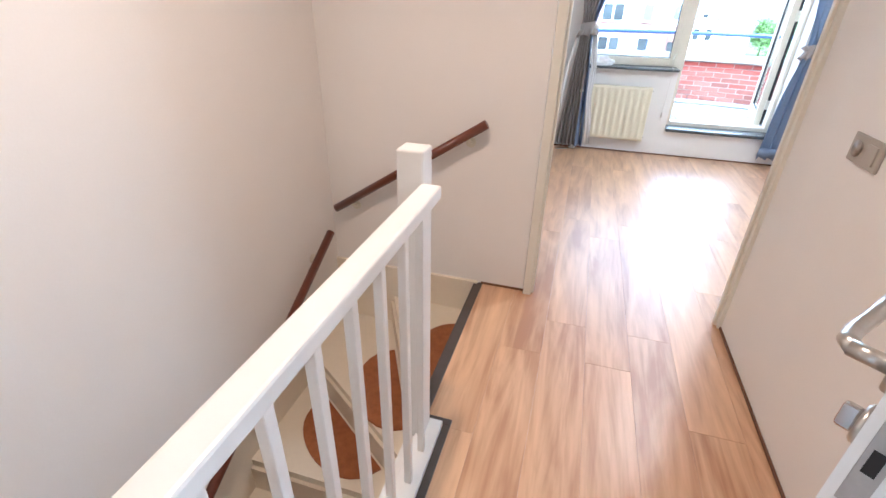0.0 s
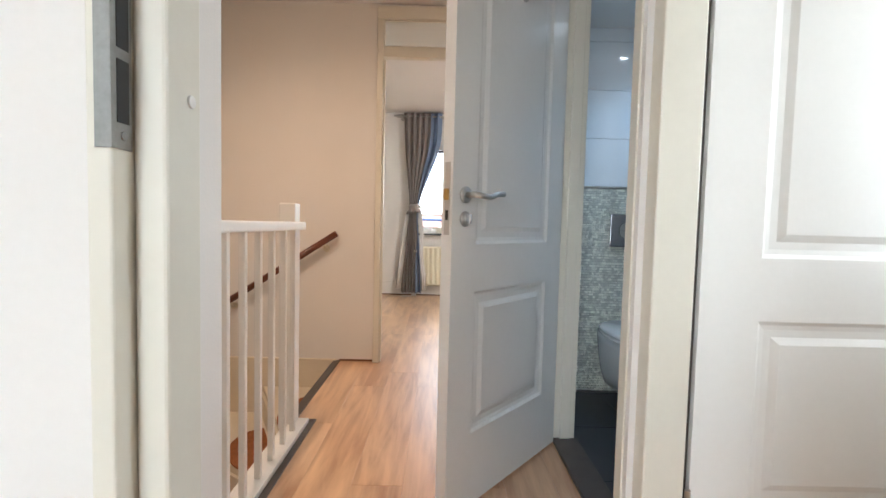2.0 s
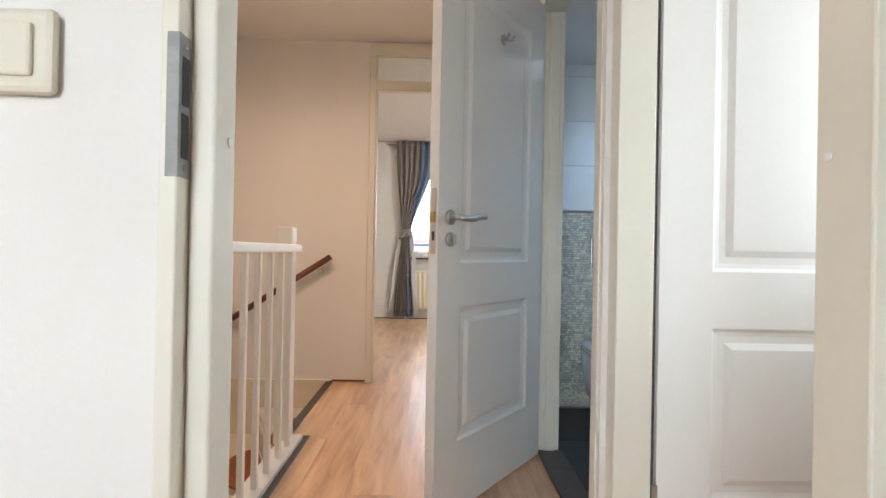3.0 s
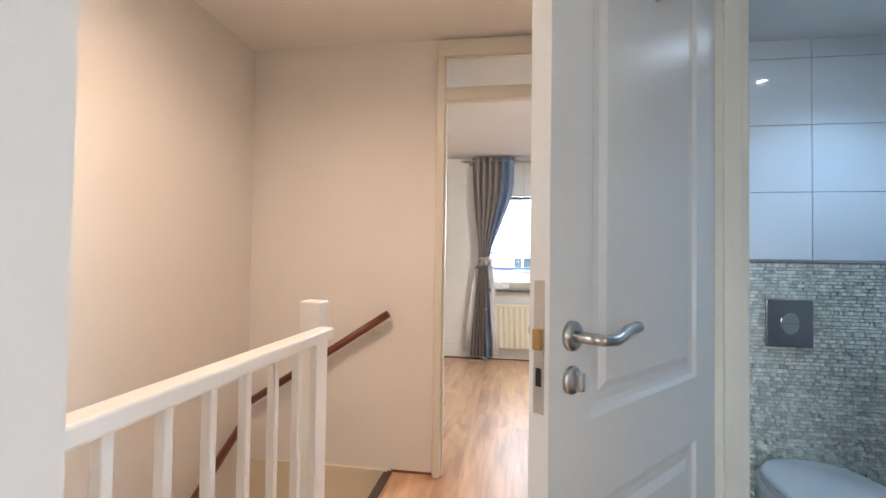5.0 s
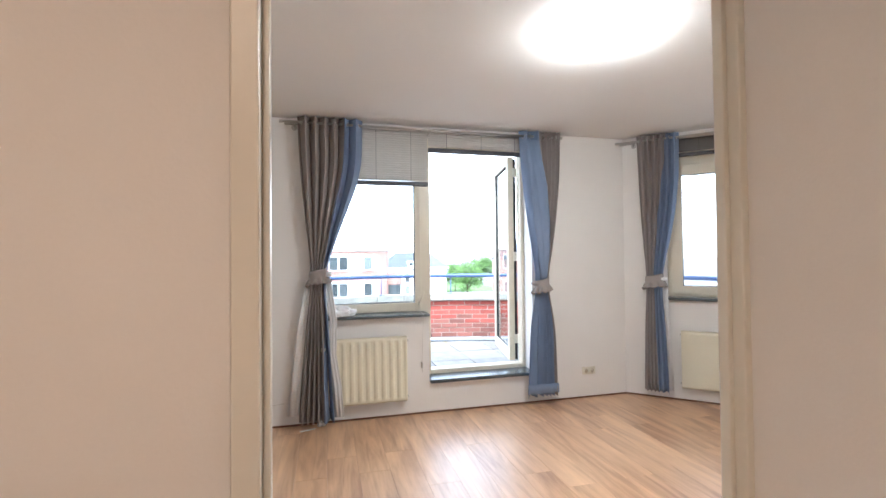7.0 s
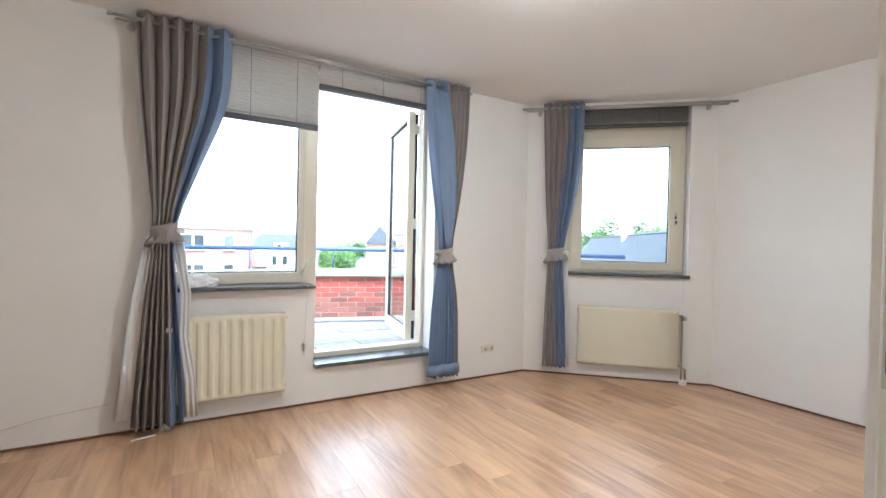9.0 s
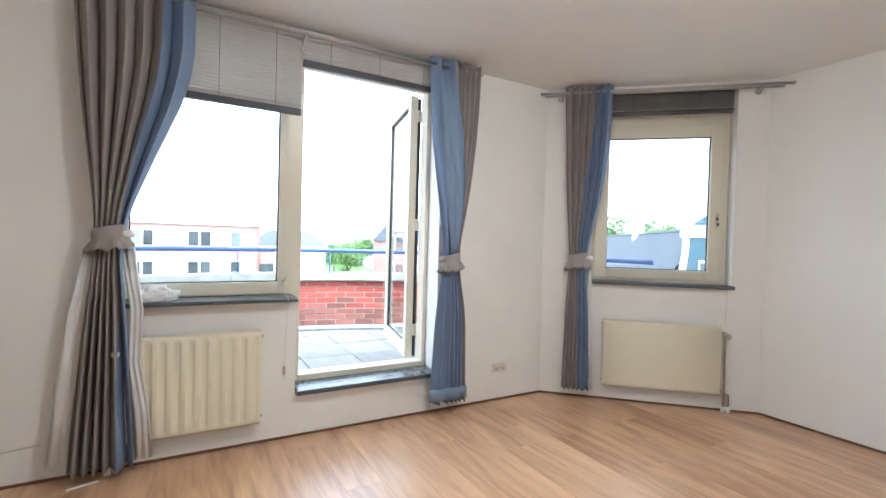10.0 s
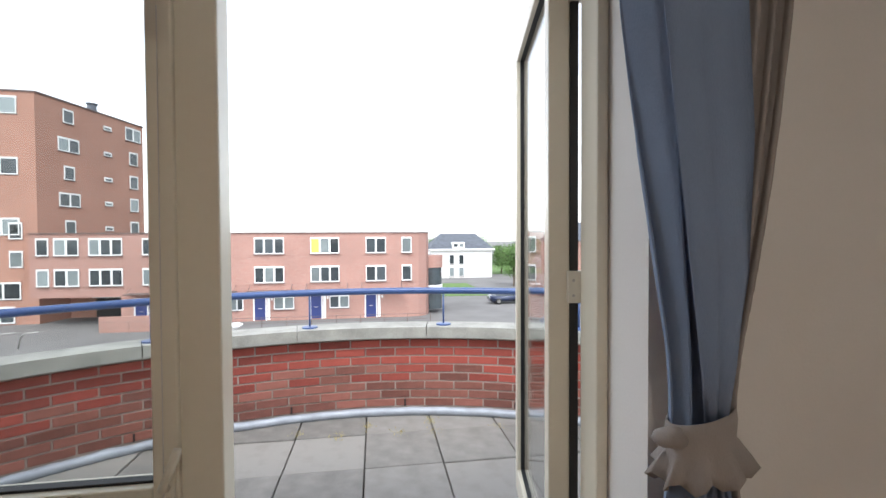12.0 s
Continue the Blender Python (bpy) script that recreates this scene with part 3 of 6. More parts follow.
# toilet door: hinged at the far jamb, half open over the landing
td = panel_door("toilet_door", pose(1.412, 2.595, 0.012, 0, 0, 229.5), 0.735, 2.03, "white three-panel toilet door standing half open")
lever(td, 0.673, 1.025, 0.04, 1, -1)
lever(td, 0.673, 1.025, 0.0, -1, -1)
part("lock_plate", boxes((0.735, 0.7365, 0.010, 0.031, 0.90, 1.12), bevel=0.0005), M["steel"], td, "steel lock face plate")
part("latch", boxes((0.735, 0.746, 0.013, 0.028, 1.005, 1.04), bevel=0.003), M["brass"], td, "worn brass latch bolt")
# bolt hole's shade as a thin black piece on the plate
part("bolt_slot", boxes((0.7364, 0.7372, 0.015, 0.026, 0.945, 0.975)), M["black"], td)
hk = part("coat_hook", lathe(bmesh.new(), [(0.020, 0), (0.020, 0.005), (0.016, 0.008), (0.002, 0.009)], 20, 'Y'), M["steel"], td, "small steel double coat hook", True)
hk.location = (0.355, 0.04, 1.748)
for a in (-1, 1):
    part("prong", tube(bmesh.new(), [(0, 0.006, 0), (a * 0.010, 0.022, -0.006), (a * 0.018, 0.034, 0.0), (a * 0.022, 0.038, 0.010)], 0.006, 10), M["steel"], hk, "", True)
for z in (0.22, 1.78):
    part("hinge", lathe(bmesh.new(), [(0.008, 0), (0.008, 0.09)], 12), M["steel"], td).location = (-0.004, 0.0, z)

# closed panel door in the lobby
cf = thing("door_frame_4", pose(1.449, 1.738, 0), "cream painted frame of the lobby cupboard door", "door frame", kind="structure")
part("jamb", boxes((-0.002, 0.101, -0.006, 0.094, 0, 2.1), bevel=0.004), M["frame"], cf)
part("jamb", boxes((0.98, 1.06, -0.012, 0.11, 0, 2.1), bevel=0.004), M["frame"], cf)
part("head", boxes((-0.002, 1.06, -0.006, 0.094, 2.1, 2.17), bevel=0.004), M["frame"], cf)
# dark strip filling the slot between jamb and leaf
part("seal", boxes((0.102, 0.115, 0.012, 0.03, 0, 2.1)), M["trim_dark"], cf)
cd = panel_door("lobby_door", pose(1.566, 1.736, 0.01), 0.83, 2.08, "white moulded three-panel door, closed, in the lobby", 0.146)
for z in (0.20, 1.75):
    part("hinge", lathe(bmesh.new(), [(0.0075, 0), (0.0075, 0.09)], 12), M["steel"], cd, "steel hinge").location = (-0.006, -0.004, z)

# floor planks run under the walls; the stair opening is left free
floor = thing("floor", pose(0, 0, 0), "warm oak-look plank floor, satin, along the rooms", "floor", kind="structure")
PW, cache = 0.185, {}


def plank(x, y0, y1):
    key = round(y1 - y0, 3)
    if key not in cache:
        bm = boxes((0.0002, PW - 0.0002, 0.0003, key - 0.0003, -0.012, 0))
        top = [e for e in bm.edges if all(v.co.z > -0.001 for v in e.verts)]
        bmesh.ops.bevel(bm, geom=top, offset=0.0006, segments=1, affect='EDGES')
        cache[key] = finish(bm, "plank", M["floor"])
    ob = new("plank", cache[key])
    ob.parent, ob.location = floor, (x, y0, 0)


rnd = random.Random(5)
for i in range(-5, 24):
    x = 0.262 + i * PW
    lo, hi = (3.70 if x < 0.25 else 0.98), 6.70
    if x > 1.48:
        lo = 3.70
    off = lo - rnd.choice((0.0, 0.25, 0.5, 0.75, 0.95))
    while off < hi:
        a, b = max(off, lo), min(off + 1.25, hi)
        if b - a > 0.06:
            plank(x, round(a, 2), round(b, 2))
        off += 1.25
for i in range(0, 7):
    plank(1.557 + (i - 0.0) * PW, 0.98, 1.72)
solid("floor_subfloor", boxes((0.26, 4.6, -2.8, 6.7, -0.16, -0.013), (-0.7, 0.26, 3.70, 6.7, -0.16, -0.013), (-0.7, 0.26, -2.8, 1.60, -0.16, -0.013)), M["plaster"], "floor deck under the planks", "floor")
solid("floor_bedroom", boxes((-0.6, 2.7, -2.7, 0.975, -0.012, -0.002)), M["floor"], "oak-look floor of the bedroom", "floor")


def base_strip(name, pts):
    for (xa, ya), (xb, yb) in zip(pts, pts[1:]):
        d = math.hypot(xb - xa, yb - ya)
        solid("baseboard", boxes((0, d, -0.007, 0.0, 0, 0.014), bevel=0.002), M["floor_edge"], "thin brown floor edging strip along the wall", "baseboard",
              m=pose(xa, ya, 0, 0, 0, math.degrees(math.atan2(yb - ya, xb - xa))))


base_strip("room", [(-0.60, 6.65), (3.343, 6.65), (4.47, 5.60), (4.47, 3.80)])
base_strip("landing", [(1.43, 3.68), (1.43, 2.65)])
base_strip("corner", [(0.26, 3.70), (0.49, 3.70)])

# stair opening: dark nosing trim, white base rail, newel, balusters, rail
solid("trim_stair_edge", boxes((0.222, 0.268, 2.76, 3.70, -0.05, 0.006), bevel=0.003), M["trim_dark"], "dark grey nosing strip at the top of the stairs", "trim")
solid("trim_stair_side", boxes((0.335, 0.362, 1.675, 2.735, -0.01, 0.005), (0.262, 0.362, 2.735, 2.762, -0.01, 0.005), bevel=0.002), M["trim_dark"], "dark grey strip round the foot of the railing", "trim")
solid("trim_stair_fascia", boxes((0.225, 0.262, 1.675, 2.75, -0.22, -0.002)), M["paint"], "white painted edge of the stair opening", "trim")
rl = thing("stair_railing", pose(0.298, 0, 0), "white painted wooden stair railing with square balusters", "railing")
part("base_rail", boxes((-0.04, 0.036, 1.676, 2.734, 0.0, 0.022), bevel=0.003), M["paint"], rl)
part("hand_rail", boxes((-0.018, 0.036, 1.677, 2.665, 0.904, 0.940), bevel=0.006), M["paint"], rl)
np_ = part("newel_post", boxes((-0.082, -0.010, 2.655, 2.727, 0.0, 1.022), bevel=0.005), M["paint"], rl)
for y in (1.735, 1.855, 1.978, 2.10, 2.225, 2.35, 2.48, 2.60):
    part("baluster", boxes((-0.010, 0.012, y - 0.011, y + 0.011, 0.020, 0.906), bevel=0.003), M["paint"], rl)


def hand_rail(name, pts, brackets, wall_dir, label):
    t = thing(name, pose(*pts[0]), label, "handrail")
    o = Vector(pts[0])
    bar = tube(bmesh.new(), [Vector(p) - o for p in pts], 0.021, 16)
    part("bar", bar, M["handrail"], t, "", True)
    for b in brackets:
        p = Vector(pts[0]).lerp(Vector(pts[-1]), b) - o
        w = Vector(wall_dir)
        br = part("bracket", tube(bmesh.new(), [p + Vector((0, 0, -0.018)), p + Vector((0, 0, -0.045)) + w * 0.4, p + Vector((0, 0, -0.05)) + w], 0.008, 10), M["plastic"], t, "small cream wall bracket", True)
        part("rosette", tube(bmesh.new(), [p + Vector((0, 0, -0.05)) + w * 0.86, p + Vector((0, 0, -0.05)) + w], 0.024, 16), M["plastic"], br)
    return t


hand_rail("handrail", [(0.246, 3.638, 0.868), (-0.545, 3.638, 0.352)], (0.10, 0.88), (0, 0.060, 0), "dark mahogany handrail descending along the stair wall")
hand_rail("handrail", [(-0.535, 3.54, 0.255), (-0.535, 1.75, -0.80)], (0.06, 0.45, 0.9), (-0.062, 0, 0), "dark mahogany handrail on the long stair wall")

# winding stairs
stairs = thing("stairs", pose(0.262, 2.72, 0), "cream painted winding wooden stairs going down", "stairs", kind="structure")
RISE = 0.182


def clip_ray(a):
    """Where a ray from the newel at that angle meets the well's outline (local)."""
    c, s = math.cos(a), math.sin(a)
    ts = []
    if c < -1e-6:
        ts.append((-0.86) / c)
    if s > 1e-6:
        ts.append(0.975 / s)
    k = min(ts)
    return (c * k, s * k)


angles = [90, 118, 146, 180]
mats = []
for k in range(3):
    a0, a1 = radians(angles[k]), radians(angles[k + 1])
    p0, p1 = clip_ray(a0), clip_ray(a1)
    out = [(0, 0), p0]
    if abs(p0[1] - 0.975) < 1e-4 and abs(p1[0] + 0.86) < 1e-4:
        out.append((-0.86, 0.975))
    out.append(p1)
    z = -RISE * (k + 1)
    part("tread", prism(bmesh.new(), out, z - 0.04, z), M["cream"], stairs)
    d = Vector((math.cos(a0), math.sin(a0), 0))
    L = math.hypot(*p0)
    n = Vector((-d.y, d.x, 0)) * 0.016
    bm = bmesh.new()
    q = [Vector((0, 0, 0)), d * L, d * L + n, n]
    prism(bm, [(v.x, v.y) for v in q], z, z + RISE - 0.04)
    part("riser", bm, M["cream"], stairs)
    mats.append(((a0 + a1) / 2, a0, a1, z, L))
for k in range(4):
    y, z = -k * 0.225, -RISE * (4 + k)
    part("tread", boxes((-0.86, -0.03, y - 0.245, y, z - 0.04, z), bevel=0.008), M["cream"], stairs)
    part("riser", boxes((-0.86, -0.03, y - 0.018, y, z, z + RISE - 0.04)), M["cream"], stairs)
# boards along the walls
part("string_board", boxes((-0.862, -0.02, 0.957, 0.978, -0.75, 0.014), bevel=0.003), M["cream"], stairs, "cream wall string")
part("string_board", boxes((-0.862, -0.842, -1.03, 0.957, -1.9, -0.30), bevel=0.003), M["cream"], stairs, "cream wall string")


def stair_mat(cx, cy, z, turn, w, d):
    """A half-round carpet mat, its straight side at the riser."""
    bm = bmesh.new()
    o = [(-w / 2, 0)] + [(-w / 2 * math.cos(t), -d * math.sin(t) ** 0.8) for t in [math.pi * i / 16 for i in range(1, 16)]] + [(w / 2, 0)]
    prism(bm, o, 0.0, 0.010)
    bmesh.ops.bevel(bm, geom=[e for e in bm.edges if all(v.co.z > 0.009 for v in e.verts)], offset=0.003, segments=2, affect='EDGES')
    ob = solid("stair_mat", bm, M["carpet"], "rust brown half-round carpet mat on a stair tread", "stair mat", kind="", m=pose(0.262 + cx, 2.72 + cy, z + 0.0002, 0, 0, turn))
    ob["group"] = "stair mats"
    return ob


for a, a0, a1, z, L in mats:
    stair_mat(math.cos(a0 + 0.05) * 0.55, math.sin(a0 + 0.05) * 0.55, z, math.degrees(a0) - 180, 0.54, 0.22)
for k in range(4):
    stair_mat(-0.45, -k * 0.225 - 0.02, -RISE * (4 + k), 0, 0.56, 0.20)

# wall fittings of the landing
def socket_plate(name, m, parts_n, label, w=0.08, mat_name="plastic", earth=True):
    t = thing(name, m, label, "socket")
    part("plate", boxes((-w * parts_n / 2, w * parts_n / 2, -0.010, 0, -w / 2, w / 2), bevel=0.004), M[mat_name], t)
    for i in range(parts_n):
        cx = (i - (parts_n - 1) / 2) * w * 0.92
        if earth or i == 0:
            b = bmesh.new()
            lathe(b, [(w * 0.29, -0.0125), (w * 0.27, -0.0115), (w * 0.25, -0.0075), (w * 0.02, -0.007)], 24, 'Y')
            s = part("socket_well", b, M[mat_name], t, "", True)
            s.location = (cx, -0.002, 0)
            # black plugs give the pin holes their inner shade
            part("pin_hole", tube(tube(bmesh.new(), [(-0.0095, -0.0105, 0), (-0.0095, -0.007, 0)], 0.0028, 8), [(0.0095, -0.0105, 0), (0.0095, -0.007, 0)], 0.0028, 8), M["black"], s)
        else:
            part("rocker", boxes((cx - w * 0.3, cx + w * 0.3, -0.0145, -0.009, -w * 0.32, w * 0.32), bevel=0.002), M[mat_name], t)
    return t


socket_plate("light_switch_socket", pose(1.43, 3.19, 0.992, 0, 0, -90), 2, "grey plastic socket and switch plate on the landing wall", 0.082, "socket_grey", earth=False)
socket_plate("wall_socket", pose(2.945, 6.65, 0.243), 2, "ivory double wall socket above the floor", 0.066)
sw = thing("light_switch", pose(0.540, 0.972, 1.109), "ivory rocker light switch on the bedroom wall", "light switch")
part("plate", boxes((-0.042, 0.042, -0.012, 0, -0.042, 0.042), bevel=0.007), M["plastic"], sw)
part("rocker", boxes((-0.024, 0.024, -0.017, -0.011, -0.026, 0.026), bevel=0.003), M["plastic"], sw)
cl = thing("recessed_spotlight", pose(0.22, 2.45, CEIL), "warm chrome ring spotlight in the landing ceiling, lit", "spotlight")
part("ring", lathe(bmesh.new(), [(0.034, 0.0), (0.050, -0.002), (0.053, -0.006), (0.038, -0.008), (0.034, -0.003)], 28), M["chrome"], cl, "", True)
part("lens", lathe(bmesh.new(), [(0.033, -0.002), (0.022, -0.004), (0.001, -0.005)], 20), M["lamp_landing"], cl)

# ---- toilet room ----
tw = thing("wall_toilet_tiles", pose(1.53, 3.24, 0), "white wall tiles above a stone mosaic dado", "wall tiles", kind="structure")
tile_me = finish(boxes((0.001, 0.399, -0.010, 0, 0.001, 0.267), bevel=0.0015, seg=1), "tile", M["tile_white"])
tile_cut = finish(boxes((0.001, 0.137, -0.010, 0, 0.001, 0.267), bevel=0.0015, seg=1), "tile", M["tile_white"])
for r in range(4):
    for c in range(-1, 3):
        ob = new("tile", tile_me if c >= 0 else tile_cut)
        ob.parent, ob.location = tw, (0.138 + max(c, 0) * 0.4 if c >= 0 else 0.0, 0, 1.182 + r * 0.268)
part("tile_edge", boxes((0, 1.02, -0.014, 0, 1.172, 1.182), bevel=0.002), M["steel"], tw, "thin metal tile edge")
# mosaic: small stone chips of uneven width and depth
verts, faces = [], []
rm = random.Random(8)
z = 0.002
while z < 1.165:
    x, h = rm.uniform(-0.02, 0.0), rm.choice((0.012, 0.0145, 0.017))
    while x < 1.02:
        w = rm.choice((0.012, 0.015, 0.019, 0.026))
        d = rm.uniform(0.005, 0.013)
        a, b, s = x + 0.0008, x + w - 0.0008, len(verts)
        for (yy, ins) in ((0.0, 0.0), (-d, 0.0016)):
            verts += [(a + ins, yy, z + 0.0008 + ins), (b - ins, yy, z + 0.0008 + ins), (b - ins, yy, z + h - 0.0008 - ins), (a + ins, yy, z + h - 0.0008 - ins)]
        faces += [(s + 4, s + 5, s + 6, s + 7), (s, s + 1, s + 5, s + 4), (s + 1, s + 2, s + 6, s + 5), (s + 2, s + 3, s + 7, s + 6), (s + 3, s, s + 4, s + 7)]
        x += w
    z += h
me = bpy.data.meshes.new("mosaic")
me.from_pydata(verts, [], faces)
me.materials.append(M["mosaic"])
mo = new("mosaic", me)
mo.parent = tw
tagged(mo, "grey-beige split stone mosaic", "", "", "stuff")
tfl = thing("floor_toilet", pose(1.53, 1.82, 0), "anthracite tiled toilet floor", "floor", kind="structure")
ft_me = finish(boxes((0.0015, 0.3285, 0.0015, 0.4585, -0.01, 0.004), bevel=0.001, seg=1), "tile", M["tile_dark"])
for i in range(3):
    for j in range(3):
        ob = new("tile", ft_me)
        ob.parent, ob.location = tfl, (i * 0.33, j * 0.46, 0)
wc = thing("wall_hung_toilet", pose(1.965, 3.228, 0.0), "white ceramic wall-hung toilet with its lid closed", "toilet")


def loop(w, d, y0, z, n=28, p=2.4):
    pts = []
    for k in range(n):
        a = k * math.tau / n
        c, s = math.cos(a), math.sin(a)
        x = abs(c) ** (2 / p) * (1 if c > 0 else -1) * w / 2
        y = abs(s) ** (2 / p) * (1 if s > 0 else -1) * d / 2
        pts.append((x, y0 - d / 2 + y, z))
    return pts


def loft(bm, loops):
    rings = [[bm.verts.new(p) for p in l] for l in loops]
    for r0, r1 in zip(rings, rings[1:]):
        for k in range(len(r0)):
            bm.faces.new((r0[k], r0[(k + 1) % len(r0)], r1[(k + 1) % len(r0)], r1[k]))
    bm.faces.new(rings[0][::-1])
    bm.faces.new(rings[-1])
    return bm


part("bowl", loft(bmesh.new(), [loop(0.16, 0.22, 0, 0.085), loop(0.22, 0.30, 0, 0.10), loop(0.28, 0.40, 0, 0.17), loop(0.33, 0.48, 0, 0.26), loop(0.355, 0.525, 0, 0.35), loop(0.36, 0.53, 0, 0.385)]), M["ceramic"], wc, "", True)
part("seat", loft(bmesh.new(), [loop(0.355, 0.47, -0.055, 0.388), loop(0.368, 0.48, -0.05, 0.394), loop(0.368, 0.48, -0.05, 0.402), loop(0.360, 0.47, -0.055, 0.406)]), M["ceramic"], wc, "", True)
part("lid", loft(bmesh.new(), [loop(0.362, 0.47, -0.052, 0.409), loop(0.372, 0.482, -0.048, 0.414), loop(0.370, 0.480, -0.049, 0.424), loop(0.345, 0.45, -0.064, 0.431)]), M["ceramic"], wc, "", True)
for a in (-1, 1):
    part("hinge", tube(bmesh.new(), [(a * 0.075 - 0.02, -0.04, 0.40), (a * 0.075 + 0.02, -0.04, 0.40)], 0.011, 12), M["chrome"], wc)
fp = thing("flush_plate", pose(1.976, 3.224, 0.934), "dark chrome flush plate with an oval button", "flush plate")
part("plate", boxes((-0.084, 0.084, -0.012, 0, -0.092, 0.092), bevel=0.004), M["chrome_dark"], fp)
for z0, s, nm in ((0.022, 1, "upper"), (-0.022, -1, "lower")):
    o = [(-0.032, 0)] + [(-0.032 * math.cos(t), 0.042 * math.sin(t)) for t in [math.pi * i / 14 for i in range(15)]] + [(0.032, 0)]
    b = prism(bmesh.new(), [(x, y * s) for x, y in (o if s > 0 else o[::-1])], 0.0, 0.004)
    q = part("button", b, M["chrome"], fp)
    q.rotation_euler, q.location = (radians(90), 0, 0), (0, -0.0125, 0.001 * s)
sv = thing("stop_valve", pose(1.545, 2.95, 0.72), "small chrome stop valve on the toilet wall", "valve")
part("body", tube(bmesh.new(), [(-0.02, 0, 0), (0.025, 0, 0)], 0.009, 12), M["chrome"], sv, "", True)
part("knob", tube(bmesh.new(), [(0.022, 0, 0), (0.040, 0, 0)], [0.013, 0.011], 14), M["chrome"], sv)
sp = thing("recessed_spotlight", pose(2.10, 2.80, 2.06), "chrome ring spotlight in the toilet ceiling, lit", "spotlight")
part("ring", lathe(bmesh.new(), [(0.030, 0.0), (0.045, -0.002), (0.048, -0.006), (0.034, -0.008), (0.030, -0.003)], 28), M["chrome"], sp, "", True)
part("lens", lathe(bmesh.new(), [(0.029, -0.002), (0.020, -0.004), (0.001, -0.005)], 20), M["lamp_cool"], sp)

# ---- living room: windows, balcony door, blinds, curtains, radiators ----
UY = 6.81


def pane(parent, x0, x1, y, z0, z1):
    g = part("pane", boxes((x0, x1, y - 0.004, y + 0.004, z0, z1)), M["glass"], parent, "clear glass pane")
    g.visible_shadow = False
    return g


def sash(parent, x0, x1, z0, z1, y0, y1, w, wb=None, name="sash_frame", gk=0.006):
    """Four mitred-looking members of a window or door leaf, with a dark gasket and a pane."""
    wb = wb or w
    s = part(name, boxes((x0, x0 + w, y0, y1, z0, z1), (x1 - w, x1, y0, y1, z0, z1), (x0 + w, x1 - w, y0, y1, z0, z0 + wb), (x0 + w, x1 - w, y0, y1, z1 - w, z1), bevel=0.004), M["upvc"], parent)
    g0 = gk
    c, h = (y0 + y1) / 2, 0.012
    part("gasket", boxes((x0 + w, x0 + w + g0, c - h, c + h, z0 + wb, z1 - w), (x1 - w - g0, x1 - w, c - h, c + h, z0 + wb, z1 - w),
                         (x0 + w, x1 - w, c - h, c + h, z0 + wb, z0 + wb + g0), (x0 + w, x1 - w, c - h, c + h, z1 - w - g0, z1 - w)), M["black"], s)
    pane(s, x0 + w, x1 - w, (y0 + y1) / 2, z0 + wb, z1 - w)
    return s


w1 = thing("window_1", pose(0, UY, 0), "cream framed living room window beside the balcony door", "window", kind="structure")
part("frame", boxes((0.572, 0.612, 0, 0.09, 0.80, 2.32), (1.405, 1.512, 0.0, 0.075, 0.26, 2.32), (0.612, 1.405, 0, 0.09, 0.80, 0.845), (0.612, 1.405, 0, 0.09, 2.28, 2.32), bevel=0.004), M["upvc"], w1)
sash(w1, 0.575, 1.428, 0.828, 2.29, -0.014, 0.055, 0.052, 0.072)
hd = part("window_handle", boxes((1.398, 1.422, -0.028, -0.012, 0.880, 0.945), bevel=0.004), M["upvc"], w1, "cream window handle turned open")
part("grip", tube(bmesh.new(), [(1.408, -0.030, 0.905), (1.410, -0.052, 0.915), (1.428, -0.056, 0.955), (1.442, -0.054, 0.995)], 0.0085, 10), M["upvc"], hd, "", True)
solid("window_sill_1", boxes((0.585, 1.456, 6.585, 6.808, 0.803, 0.825), bevel=0.004), M["stone"], "dark slate inner window sill", "window sill")
solid("window_sill_2", boxes((1.462, 2.398, 6.60, 6.805, 0.252, 0.280), bevel=0.004), M["stone"], "dark slate threshold sill of the balcony door", "window sill")

bd = thing("door_frame_5", pose(0, UY, 0), "cream frame of the balcony door", "door frame", kind="structure")
part("jamb", boxes((2.368, 2.398, 0, 0.09, 0.26, 2.32), bevel=0.004), M["upvc"], bd)
part("head", boxes((1.512, 2.368, 0, 0.09, 2.235, 2.32), bevel=0.004), M["upvc"], bd)
part("threshold", boxes((1.512, 2.368, -0.004, 0.10, 0.26, 0.315), bevel=0.006), M["upvc"], bd)
leaf = thing("balcony_door", pose(2.320, 6.925, 0.315, 0, 0, 78.6), "cream glazed balcony door standing wide open outwards", "door")
sash(leaf, 0.0, 0.80, 0.0, 1.91, -0.028, 0.028, 0.060, 0.10, "leaf_frame", 0.004)
# black strip painted in for the shaded gap between leaf and jamb
part("edge_seal", boxes((-0.002, 0.018, -0.050, -0.0282, 0.01, 1.89)), M["black"], leaf, "black strip for the dark gap at the door edge")
for z in (0.16, 0.93, 1.72):
    hg = part("hinge", boxes((-0.010, 0.014, -0.072, -0.020, z, z + 0.085), bevel=0.003), M["frame"], leaf, "cream painted hinge")
    for k in (0.02, 0.06):
        part("screw", lathe(bmesh.new(), [(0.004, -0.0104), (0.0035, -0.0112), (0.0005, -0.0115)], 10, 'X'), M["steel"], hg).location = (0, -0.036, z + k)

